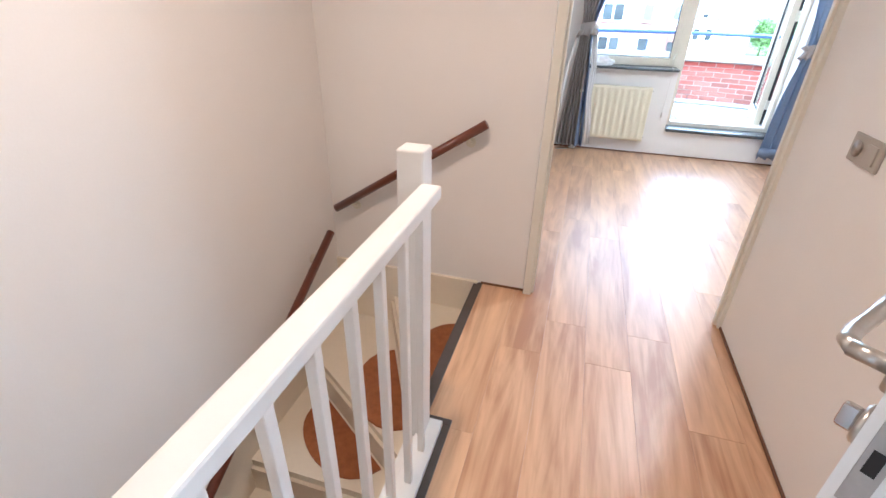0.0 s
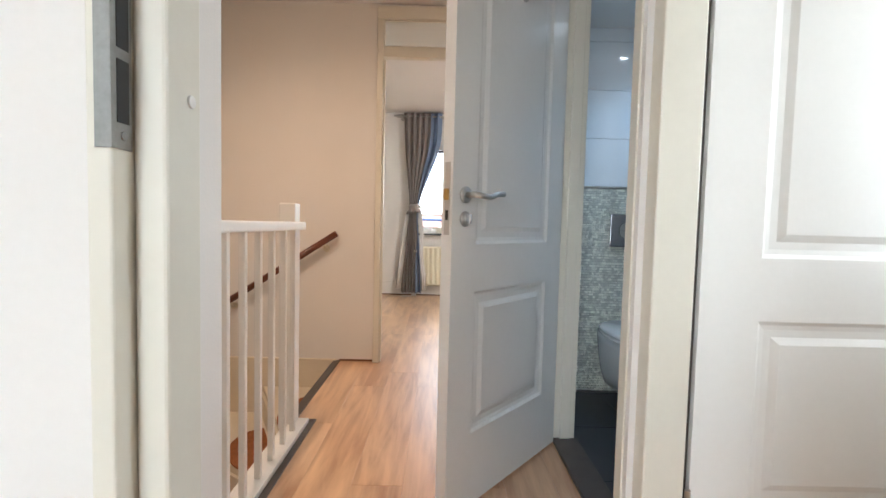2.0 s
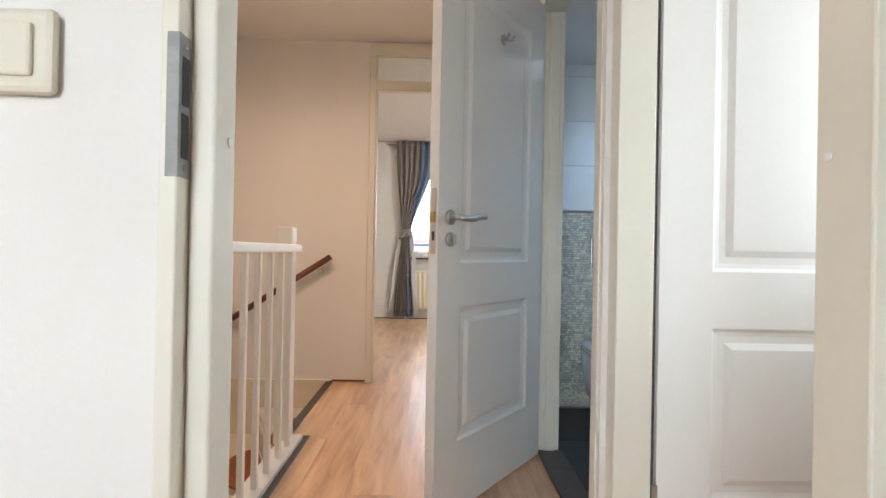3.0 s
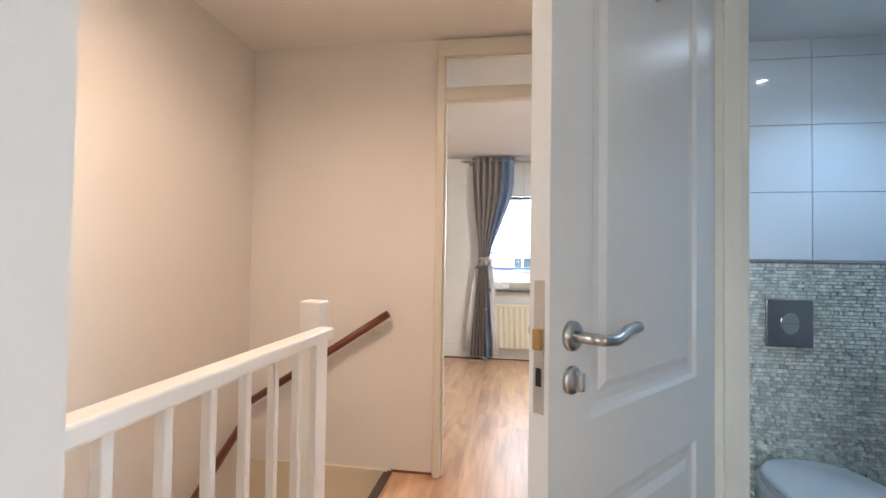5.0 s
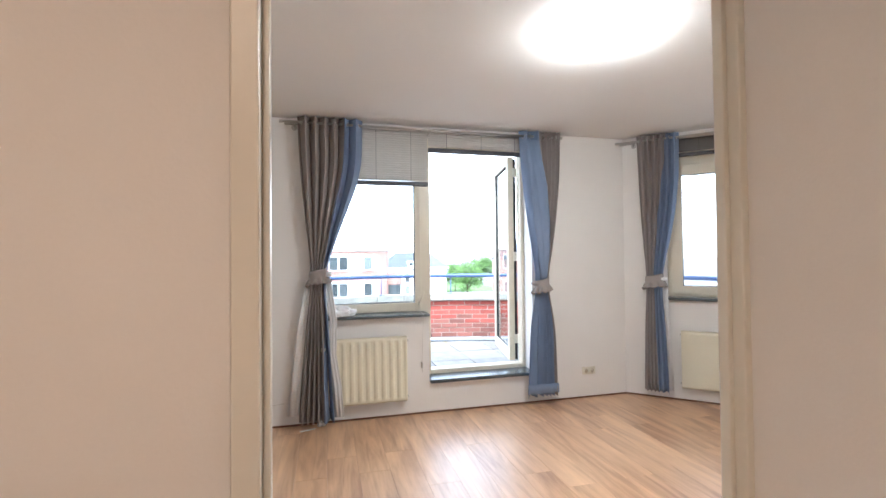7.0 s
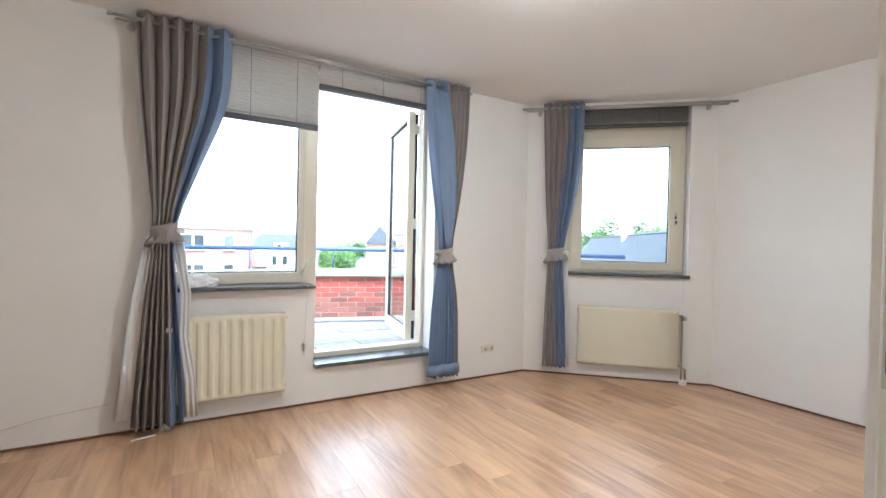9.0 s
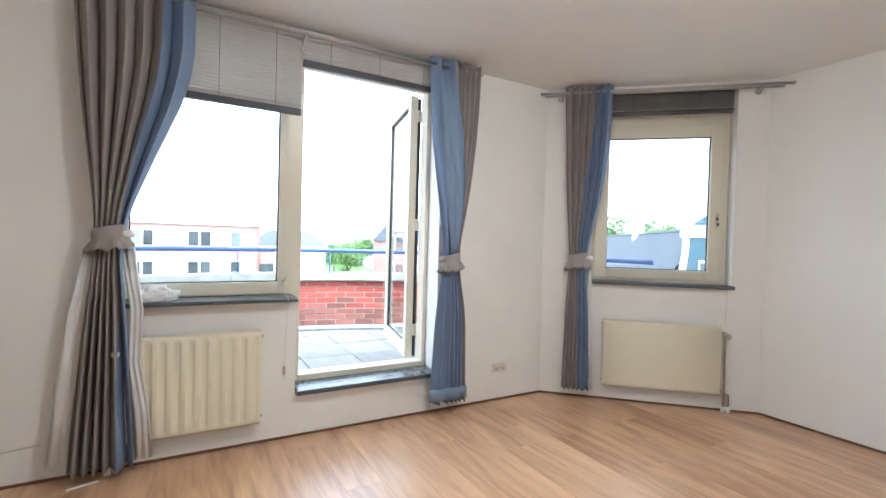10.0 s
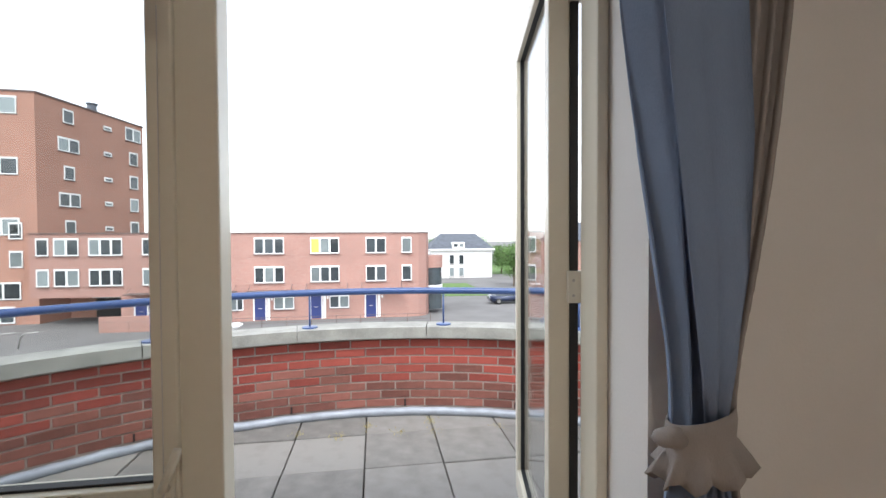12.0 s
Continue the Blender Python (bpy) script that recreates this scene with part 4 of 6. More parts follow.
w2 = thing("window_2", CH @ pose(0, 0.125, 0), "cream framed window in the angled wall", "window", kind="structure")
part("frame", boxes((0.362, 0.402, 0, 0.09, 0.905, 2.32), (1.293, 1.333, 0, 0.09, 0.905, 2.32), (0.402, 1.293, 0, 0.09, 0.905, 0.935), (0.402, 1.293, 0, 0.09, 2.10, 2.32), bevel=0.004), M["upvc"], w2)
sash(w2, 0.395, 1.298, 0.925, 2.105, -0.012, 0.06, 0.090, 0.075)
wh = part("window_handle", boxes((1.252, 1.272, -0.025, -0.012, 1.33, 1.44), bevel=0.003), M["steel"], w2, "small dark window lock")
part("grip", boxes((1.250, 1.262, -0.045, -0.025, 1.385, 1.405), (1.256, 1.268, -0.045, -0.025, 1.345, 1.365), bevel=0.003), M["black"], wh)
solid("window_sill_3", boxes((0.345, 1.345, -0.045, 0.12, 0.882, 0.908), bevel=0.004), M["stone"], "dark slate sill of the angled window", "window sill", m=CH)


def blind(name, m, x0, x1, z0, z1, label, slat="slat", rail="slat_dark", cords=3, rail_h=0.036, pitch=0.0185):
    t = thing(name, m, label, "blind")
    part("head_rail", boxes((x0, x1, -0.028, 0.028, z1, z1 + 0.03), bevel=0.003), M[rail if slat != "slat" else "slat"], t)
    n = int((z1 - z0 - rail_h) / pitch)
    # crowned slat
    bm, rings = bmesh.new(), []
    for x in (0, x1 - x0):
        up = [(k / 2 * 0.0125, 0.0042 * (1 - (k / 2) ** 2)) for k in (-2, -1, 0, 1, 2)]
        rings.append([bm.verts.new((x, y, z)) for y, z in up] + [bm.verts.new((x, y, z - 0.001)) for y, z in up[::-1]])
    for k in range(10):
        bm.faces.new((rings[0][k], rings[0][(k + 1) % 10], rings[1][(k + 1) % 10], rings[1][k]))
    bm.faces.new(rings[0][::-1])
    bm.faces.new(rings[1])
    sm = finish(bm, "slat", M[slat])
    for i in range(n):
        ob = new("slat", sm)
        ob.parent, ob.location, ob.rotation_euler = t, (x0, 0, z1 - 0.006 - i * pitch), (radians(-42), 0, 0)
    part("bottom_rail", boxes((x0, x1, -0.016, 0.016, z0, z0 + rail_h), bevel=0.004), M[rail], t, "dark grey bottom rail")
    for i in range(cords):
        x = x0 + (x1 - x0) * (i + 0.5) / cords
        part("cord", tube(bmesh.new(), [(x, -0.019, z0 + 0.01), (x, -0.019, z1)], 0.0014, 5), M["slat_dark"], t)
    return t


b1 = blind("venetian_blind", pose(0, 6.632, 0), 0.60, 1.455, 1.875, 2.32, "pale grey venetian blind half lowered, dark bottom rail")
blind("venetian_blind", pose(0, 6.630, 0), 1.463, 2.385, 2.160, 2.32, "pale grey venetian blind drawn up over the balcony door")
b3 = blind("pleated_blind", CH @ pose(0, 0.03, 0), 0.40, 1.318, 2.165, 2.32, "grey blind drawn up at the top of the window", "slat_mid", "slat_dark", 2, 0.030, 0.016)
# pull cord of the first blind with its cleat
cdk = thing("blind_cord", pose(1.395, 6.636, 0.40), "thin blind pull cord hooked on a wall cleat", "cord")
part("cord", tube(bmesh.new(), [(0.012, 0.145, 1.49), (0.010, 0.142, 0.46), (0.008, 0.10, 0.432), (0.004, -0.056, 0.428), (0.002, -0.056, 0.38), (0.0, -0.004, 0.04), (0.004, 0.004, -0.06), (-0.006, 0.004, 0.02)], 0.0012, 5), M["slat"], cdk)
part("cleat", boxes((-0.006, 0.006, -0.018, 0.012, -0.022, 0.026), bevel=0.003), M["steel"], cdk)
cd2 = thing("blind_cord", CH @ pose(1.30, -0.012, 0.63), "thin blind pull cord beside the radiator", "cord")
part("cord", tube(bmesh.new(), [(0, 0, 0), (0, -0.02, 0.27), (0, -0.028, 0.30), (0, -0.002, 1.6)], 0.0012, 5), M["slat"], cd2)


def curtain(name, m, levels, pleats, blue_part, blue_first, label, seed=1, hem=None, seam=()):
    """An eyelet curtain gathered by a tieback: levels are (height, left edge, right edge, pleat depth); one edge shows the blue
    cloth, whose share of the width at each height is given by seam, as (height, share)."""
    t = thing(name, m, label, "curtain")
    rr = random.Random(seed)
    ph = [rr.uniform(-0.5, 0.5) for _ in range(pleats + 2)]
    am = [rr.uniform(0.7, 1.2) for _ in range(pleats + 2)]
    zs = []
    for (za, *_), (zb, *_) in zip(levels, levels[1:]):
        k = max(2, int(abs(za - zb) / 0.035))
        zs += [za + (zb - za) * i / k for i in range(k)]
    zs.append(levels[-1][0])

    def at(z):
        got = [raw(min(levels[0][0], max(levels[-1][0], z + d))) for d in (-0.16, -0.08, 0.0, 0.08, 0.16)]
        return tuple(sum(g[i] for g in got) / 5 for i in range(3))

    def raw(z):
        for (za, a0, a1, ad), (zb, b0, b1, bd_) in zip(levels, levels[1:]):
            if zb - 1e-6 <= z <= za + 1e-6:
                u = (za - z) / (za - zb)
                return a0 + (b0 - a0) * u, a1 + (b1 - a1) * u, ad + (bd_ - ad) * u
        return tuple(levels[-1][1:])
    edge = blue_part if blue_first else 1 - blue_part
    turns = 2.0 if blue_first else pleats - 1.5

    def share(z):
        for (za, a), (zb, b) in zip(seam, seam[1:]):
            if zb <= z <= za:
                return a + (b - a) * (za - z) / (za - zb)
        return seam[0][1] if z > seam[0][0] else seam[-1][1]

    def sheet(blue):
        bm = bmesh.new()
        cols = pleats * 9
        rows = []
        for z in zs:
            l, r, d = at(z)
            row = []
            cut = share(z) if blue_first else 1 - share(z)
            u0, u1 = (0.0, cut) if blue == blue_first else (cut, 1.0)
            for i in range(cols + 1):
                u = u0 + (u1 - u0) * i / cols
                k = int(u * pleats)
                w = (u * turns / edge if u < edge else turns + (u - edge) * (pleats - turns) / (1 - edge)) * math.tau
                if (u < edge) == blue_first:
                    w += (z - hem[0]) * 1.6 * min(1.0, abs(u - edge) * 6)
                wob = ph[k] * 0.5 * math.sin(z * 2.3 + k)
                y = d * (math.sin(w + wob * 0.6) + 0.12 * math.sin(2 * w + z * 3 + ph[k]))
                x = l + (r - l) * u + (r - l) / pleats * 0.10 * math.sin(2 * w)
                row.append(bm.verts.new((x, y, z + 0.006 * math.sin(w))))
            rows.append(row)
        for r0, r1 in zip(rows, rows[1:]):
            for k in range(len(r0) - 1):
                bm.faces.new((r0[k], r0[k + 1], r1[k + 1], r1[k]))
        return bm
    for nm, blue, mt, lb in (("grey_panel", False, "cur_grey", "taupe grey cloth"), ("blue_panel", True, "cur_blue", "slate blue cloth")):
        ob = part(nm, sheet(blue), M[mt], t, lb, True)
        sm = ob.modifiers.new("thickness", 'SOLIDIFY')
        sm.thickness = 0.003
    # eyelets on the rod
    zt = levels[0][0]
    for k in range(pleats):
        x = levels[0][1] + (levels[0][2] - levels[0][1]) * (k + 0.5) / pleats
        bm = bmesh.new()
        bmesh.ops.create_cone(bm, segments=18, radius1=0.025, radius2=0.025, depth=0.004, matrix=Matrix.Translation((x, 0, zt - 0.045)) @ Matrix.Rotation(radians(90 + 24 * (-1) ** k), 4, 'Y'))
        part("eyelet", bm, M["steel"], t)
    # tieback: a band with a gathered frill at its lower edge
    zt = hem[0]
    l, r, d = at(zt)
    l2, r2 = l - 0.006, r + 0.006
    n = 40
    bm = bmesh.new()
    rows = []
    for z, g, fr in ((zt + 0.045, 0.002, 0), (zt + 0.022, 0.005, 0), (zt - 0.012, 0.003, 0.0), (zt - 0.028, 0.008, 0.006), (zt - 0.044, 0.016, 0.011), (zt - 0.064, 0.024, 0.017)):
        row = []
        for k in range(n):
            a = k * math.tau / n
            f = fr * math.sin(a * 9 + 1)
            row.append(bm.verts.new(((l2 + r2) / 2 + ((r2 - l2) / 2 + g + f) * math.cos(a), (d * 1.4 + 0.014 + g + f) * math.sin(a), z + (0.012 * math.sin(a * 9) if fr else 0) + 0.016 * math.cos(a))))
        rows.append(row)
    for r0, r1 in zip(rows, rows[1:]):
        for k in range(n):
            bm.faces.new((r0[k], r0[(k + 1) % n], r1[(k + 1) % n], r1[k]))
    ob = part("tieback", bm, M["cur_grey"], t, "grey tieback band with a frill", True)
    ob.modifiers.new("thickness", 'SOLIDIFY').thickness = 0.003
    kx = r2 + 0.012 if not blue_first else l2 - 0.012
    bm = bmesh.new()
    bmesh.ops.create_icosphere(bm, subdivisions=2, radius=0.024)
    for v in bm.verts:
        v.co *= 1 + 0.35 * noise.noise(v.co * 60 + Vector((seed, 0, 0)))
        v.co = Vector((v.co.x * 1.2 + kx, v.co.y - 0.02, v.co.z * 0.8 + zt + 0.01))
    part("tieback_knot", bm, M["cur_white" if not blue_first else "cur_grey"], ob, "", True)
    return t


c1 = curtain("curtain", pose(0, 6.545, 0), [(2.368, 0.425, 0.925, 0.046), (1.95, 0.445, 0.905, 0.050), (1.62, 0.478, 0.775, 0.044), (1.155, 0.528, 0.612, 0.018), (0.80, 0.485, 0.650, 0.036), (0.05, 0.425, 0.690, 0.046)],
             6, 0.3334, False, "long grey eyelet curtain with a blue edge, tied back", 3, (1.155,), ((2.37, 0.30), (1.6, 0.33), (1.2, 0.22), (1.0, 0.10), (0.6, 0.24), (0.05, 0.30)))
c2 = curtain("curtain", pose(0, 6.545, 0), [(2.368, 2.255, 2.620, 0.040), (1.95, 2.285, 2.610, 0.040), (1.5, 2.335, 2.560, 0.034), (1.045, 2.400, 2.475, 0.016), (0.75, 2.335, 2.550, 0.024), (0.09, 2.285, 2.570, 0.030)],
             6, 0.55, True, "long blue and grey eyelet curtain, tied back beside the balcony door", 7, (1.045,), ((2.37, 0.42), (1.9, 0.56), (1.4, 0.76), (1.1, 0.93), (0.9, 0.95), (0.09, 0.94)))
c3 = curtain("curtain", CH @ pose(0, -0.10, 0), [(2.362, 0.130, 0.480, 0.040), (1.95, 0.145, 0.465, 0.040), (1.5, 0.165, 0.405, 0.034), (1.065, 0.200, 0.308, 0.018), (0.75, 0.180, 0.340, 0.022), (0.085, 0.165, 0.365, 0.028)],
             6, 0.30, False, "long grey eyelet curtain with a blue edge, tied back", 11, (1.065,), ((2.37, 0.30), (1.9, 0.42), (1.4, 0.52), (1.07, 0.55), (0.6, 0.46), (0.08, 0.40)))


def drape(parent, rows, material, label):
    """A hanging strip of thin lining between two edges given at several heights: (z, left, right, y)."""
    bm = bmesh.new()
    out = []
    for z, l, r, y in rows:
        out.append([bm.verts.new((l + (r - l) * k / 8, y + 0.010 * math.sin(k * 1.9 + z * 4), z)) for k in range(9)])
    for r0, r1 in zip(out, out[1:]):
        for k in range(8):
            bm.faces.new((r0[k], r0[k + 1], r1[k + 1], r1[k]))
    ob = part("lining", bm, M[material], parent, label, True)
    ob.modifiers.new("thickness", 'SOLIDIFY').thickness = 0.002


drape(c1, [(1.12, 0.485, 0.53, 0.02), (0.8, 0.425, 0.50, 0.02), (0.45, 0.385, 0.47, 0.02), (0.10, 0.350, 0.445, 0.02)], "cur_white", "white lining edge")
drape(c1, [(1.10, 0.62, 0.675, 0.03), (0.8, 0.66, 0.715, 0.02), (0.55, 0.655, 0.705, 0.0), (0.3, 0.68, 0.745, -0.01), (0.07, 0.69, 0.76, 0.0)], "cur_white", "white lining edge")
drape(c3, [(1.03, 0.33, 0.36, 0.03), (0.6, 0.352, 0.385, 0.03), (0.09, 0.362, 0.395, 0.03)], "cur_white", "white lining edge")
drape(c2, [(2.28, 2.290, 2.405, -0.040), (1.9, 2.318, 2.470, -0.056), (1.6, 2.348, 2.500, -0.054), (1.35, 2.378, 2.505, -0.044), (1.18, 2.405, 2.485, -0.034), (1.08, 2.420, 2.470, -0.026)], "cur_blue", "front fold of blue cloth")
drape(c2, [(0.115, 2.280, 2.575, -0.034), (0.195, 2.288, 2.568, -0.034)][::-1], "cur_blue", "turned up blue hem")


def curtain_rod(name, m, x0, x1, brackets, label):
    t = thing(name, m, label, "curtain rod")
    part("rod", tube(bmesh.new(), [(x0, 0, 0), (x1, 0, 0)], 0.0095, 14), M["steel"], t, "", True)
    part("rear_rod", tube(bmesh.new(), [(x0 + 0.02, 0.045, -0.006), (x1 - 0.02, 0.045, -0.006)], 0.007, 12), M["steel"], t, "", True)
    for x in (x0, x1):
        part("finial", tube(bmesh.new(), [(x - 0.012, 0, 0), (x + 0.012, 0, 0)], 0.0125, 14), M["steel"], t)
    for x in brackets:
        br = part("bracket", tube(bmesh.new(), [(x, 0.0, -0.012), (x, 0.05, -0.018), (x, 0.104, -0.018)], 0.008, 10), M["steel"], t)
        part("rosette", tube(bmesh.new(), [(x, 0.096, -0.018), (x, 0.105, -0.018)], 0.022, 16), M["steel"], br)
    return t


curtain_rod("curtain_rod", pose(0, 6.545, 2.323), 0.31, 2.64, (0.40, 1.46, 2.60), "double brushed steel curtain rod over window and door")
curtain_rod("curtain_rod", CH @ pose(0, -0.10, 2.318), -0.04, 1.63, (0.10, 1.46), "double brushed steel curtain rod over the angled window")


def radiator(name, m, w, z0, z1, ribs, label, valve_left):
    t = thing(name, m, label, "radiator")
    bm = bmesh.new()
    n = ribs * 12 if ribs else 2
    xs = [w * i / n for i in range(n + 1)]
    lip, zz = 0.030, [z0, z0 + 0.012, z0 + 0.030, z0 + 0.048, z1 - 0.048, z1 - 0.030, z1 - 0.012, z1]
    grid = []
    for j, z in enumerate(zz):
        row = []
        for x in xs:
            u = min(x, w - x)
            g = 0.0
            if ribs and 3 <= j <= 4 and 0.02 < u:
                s = math.cos((x / w * ribs) * math.tau)
                g = 0.0075 * max(-1, min(1, s * 1.8))
            row.append(bm.verts.new((x, -0.022 - g if j not in (0, 7) else -0.014, z)))
        grid.append(row)
    for r0, r1 in zip(grid, grid[1:]):
        for k in range(n):
            bm.faces.new((r0[k], r0[k + 1], r1[k + 1], r1[k]))
    ob = part("front_panel", bm, M["rad"], t, "", True)
    ob.modifiers.new("thickness", 'SOLIDIFY').thickness = 0.004
    part("back_panel", boxes((0.01, w - 0.01, 0.022, 0.030, z0 + 0.01, z1 - 0.01), bevel=0.003), M["rad"], t)
    part("side_cover", boxes((-0.001, 0.012, -0.018, 0.030, z0 + 0.006, z1 - 0.003), bevel=0.002), M["rad"], t)
    part("side_cover", boxes((w - 0.012, w + 0.001, -0.018, 0.030, z0 + 0.006, z1 - 0.003), bevel=0.002), M["rad"], t)
    part("top_grille", boxes(*[(0.012, w - 0.012, -0.013 + k * 0.010, -0.008 + k * 0.010, z1 - 0.004, z1 - 0.001) for k in range(4)]), M["rad"], t)
    for x in (0.12, w - 0.12):
        part("wall_bracket", boxes((x - 0.015, x + 0.015, 0.028, 0.062, z0 + 0.05, z1 - 0.05)), M["rad"], t)
    sx = -1 if valve_left else 1
    ex = -0.004 if valve_left else w + 0.004
    px = ex + sx * 0.030
    part("pipe", tube(bmesh.new(), [(ex, 0.008, z1 - 0.05), (px, 0.008, z1 - 0.05), (px, 0.008, z1 - 0.09), (px, 0.008, 0.0)], 0.0075, 10), M["pipe"], t, "copper brown painted pipe", True)
    part("pipe", tube(bmesh.new(), [(ex, 0.008, z0 + 0.04), (px - sx * 0.004, 0.008, z0 + 0.02), (px + sx * 0.03, 0.008, z0 + 0.005), (px + sx * 0.03, 0.008, 0.0)], 0.0075, 10), M["pipe"], t, "copper brown painted pipe", True)
    part("valve", tube(bmesh.new(), [(px, 0.008, z1 - 0.10), (px, 0.008, z1 - 0.055), (px, 0.008, z1 - 0.04)], [0.011, 0.013, 0.009], 12), M["steel"], t, "", True)
    part("thermostat_knob", tube(bmesh.new(), [(px, 0.0, z1 - 0.062), (px, -0.022, z1 - 0.062), (px, -0.060, z1 - 0.062), (px, -0.068, z1 - 0.062)], [0.010, 0.017, 0.018, 0.013], 16), M["plastic" if valve_left else "pipe"], t, "", True)
    for dx in (0, 0.03):
        part("pipe_collar", lathe(bmesh.new(), [(0.016, 0), (0.016, 0.03), (0.012, 0.045), (0.008, 0.046)], 14), M["paint"], t, "white floor collar", True).location = (px + sx * dx, 0.008, 0)
    for z in (z0 + 0.035, z1 - 0.035):
        part("plug", tube(bmesh.new(), [(w + 0.001 if valve_left else -0.001, 0.006, z), (w + 0.012 if valve_left else -0.012, 0.006, z)], 0.008, 10), M["steel"], t)
    return t


radiator("radiator", pose(0.642, 6.588, 0), 0.618, 0.140, 0.655, 10, "cream ribbed panel radiator under the window", True)
radiator("radiator", CH @ pose(0.462, -0.062, 0), 0.795, 0.128, 0.622, 0, "flat cream panel radiator under the angled window", False)

# lit ceiling lamp
rl2 = thing("ceiling_lamp", pose(1.935, 4.875, CEIL + 0.004), "round opal glass ceiling lamp, lit", "ceiling lamp")
part("base", lathe(bmesh.new(), [(0.155, 0), (0.155, -0.012), (0.145, -0.016)], 40), M["paint"], rl2)
part("shade", lathe(bmesh.new(), [(0.155, -0.004), (0.166, -0.012), (0.163, -0.036), (0.148, -0.062), (0.11, -0.086), (0.05, -0.100), (0.002, -0.103)], 40), M["lamp_warm"], rl2, "glowing opal glass dome", True)

# crumpled plastic bag on the sill
bm = bmesh.new()
bmesh.ops.create_icosphere(bm, subdivisions=5, radius=1)
for v in bm.verts:
    p = v.co.copy()
    k = 1 + 0.22 * noise.noise(p * 2.2) + 0.14 * noise.noise(p * 5) + 0.07 * noise.noise(p * 11)
    q = p * k
    v.co = Vector((q.x * 0.100 + 0.02 * q.x * q.x, q.y * 0.042, max(0.0, (q.z + 0.45) * 0.058)))
solid("plastic_bag", bm, M["bag"], "crumpled white plastic bag on the window sill", "bag", kind="", smooth=True, m=pose(0.735, 6.655, 0.8255, 0, 0, 4))
# loose cable along the wall by the curtain
cab = thing("cable", pose(-0.3, 6.64, 0.08), "thin white cable along the wall", "cable")
part("wire", tube(bmesh.new(), [(-0.30, 0, -0.06), (0.0, 0, 0.0), (0.35, 0, 0.075), (0.62, 0, 0.10)], 0.0022, 6), M["slat"], cab)
lev = thing("loose_strip", pose(0.44, 6.50, 0.004, 0, 0, 18), "short loose white plastic strip on the floor", "strip")
part("strip", boxes((0, 0.12, 0, 0.014, -0.004, 0.003), bevel=0.002), M["paint"], lev)

# ---- balcony ----
BC = (1.75, 6.22)


def arc_bar(bm, r0, r1, z0, z1, a0, a1, n):
    """A curved bar between two radii round the balcony's centre."""
    rows = []
    for i in range(n + 1):
        a = radians(a0 + (a1 - a0) * i / n)
        c, s = math.cos(a), math.sin(a)
        rows.append([bm.verts.new((BC[0] + r * c, BC[1] + r * s, z)) for r, z in ((r0, z0), (r1, z0), (r1, z1), (r0, z1))])
    for p, q in zip(rows, rows[1:]):
        for k in range(4):
            bm.faces.new((p[k], p[(k + 1) % 4], q[(k + 1) % 4], q[k]))
    bm.faces.new(rows[0][::-1])
    bm.faces.new(rows[-1])
    return bm


A0, A1 = 8, 172
para = thing("balcony_parapet", pose(0, 0, 0), "curved red brick balcony parapet under a concrete coping", "parapet", kind="structure")
part("core", arc_bar(bmesh.new(), 2.912, 3.02, -0.3, 0.70, A0, A1, 80), M["mortar"], para, "grey mortar joints")
# coping stones with open joints
for i in range(9):
    a = A0 + (A1 - A0) * i / 9
    part("coping_stone", arc_bar(bmesh.new(), 2.845, 3.075, 0.70, 0.778, a + 0.06, a + (A1 - A0) / 9 - 0.06, 10), M["coping"], para)
fl_pts, fl_r = [], []
for k in range(165):
    a = radians(A0 + (A1 - A0) * k / 164)
    q = noise.noise(Vector((k * 0.35, 3.1, 0)))
    fl_pts.append((BC[0] + (2.886 + 0.006 * q) * math.cos(a), BC[1] + (2.886 + 0.006 * q) * math.sin(a), 0.152 + 0.006 * noise.noise(Vector((k * 0.5, 0, 7)))))
    fl_r.append(0.030 + 0.004 * q)
part("flashing", tube(bmesh.new(), fl_pts, fl_r, 12), M["lead"], para, "rounded grey lead flashing roll", True)
# weep holes as solid black slips, their inner shade put in as colour
for a in (68.2, 84.1, 100.0, 118.3):
    b = part("weep_slot", boxes((-0.005, 0.005, -0.012, 0.02, 0.188, 0.238)), M["black"], para)
    b.location, b.rotation_euler = (BC[0] + 2.908 * math.cos(radians(a)), BC[1] + 2.908 * math.sin(radians(a)), 0), (0, 0, radians(a - 90))
slabs = thing("balcony_floor", pose(0, 0, 0), "square grey concrete balcony paving slabs", "paving", kind="structure")
part("bed", boxes((-1.2, 4.9, 6.86, 9.0, -0.3, 0.10), (1.0, 3.4, 8.9, 9.2, -0.3, 0.10)), M["joint"], slabs, "dark mossy joint bed")
slab_me = finish(boxes((0.004, 0.446, 0.004, 0.446, -0.05, 0.0), bevel=0.004, seg=1), "slab", M["slab"])
for i in range(-7, 8):
    for j in range(-2, 5):
        x, y = 1.77 + i * 0.45, 7.44 + j * 0.45
        if math.hypot(x + 0.225 - BC[0], y + 0.225 - BC[1]) < 3.05 and y > 6.9:
            ob = new("slab", slab_me)
            ob.parent = slabs
            ob.location = (x, y, 0.128 + 0.003 * math.sin(i * 7.1 + j * 3.3))
            ob.rotation_euler = (0.003 * math.sin(i * 5 + j), 0.003 * math.cos(i + j * 4), 0)
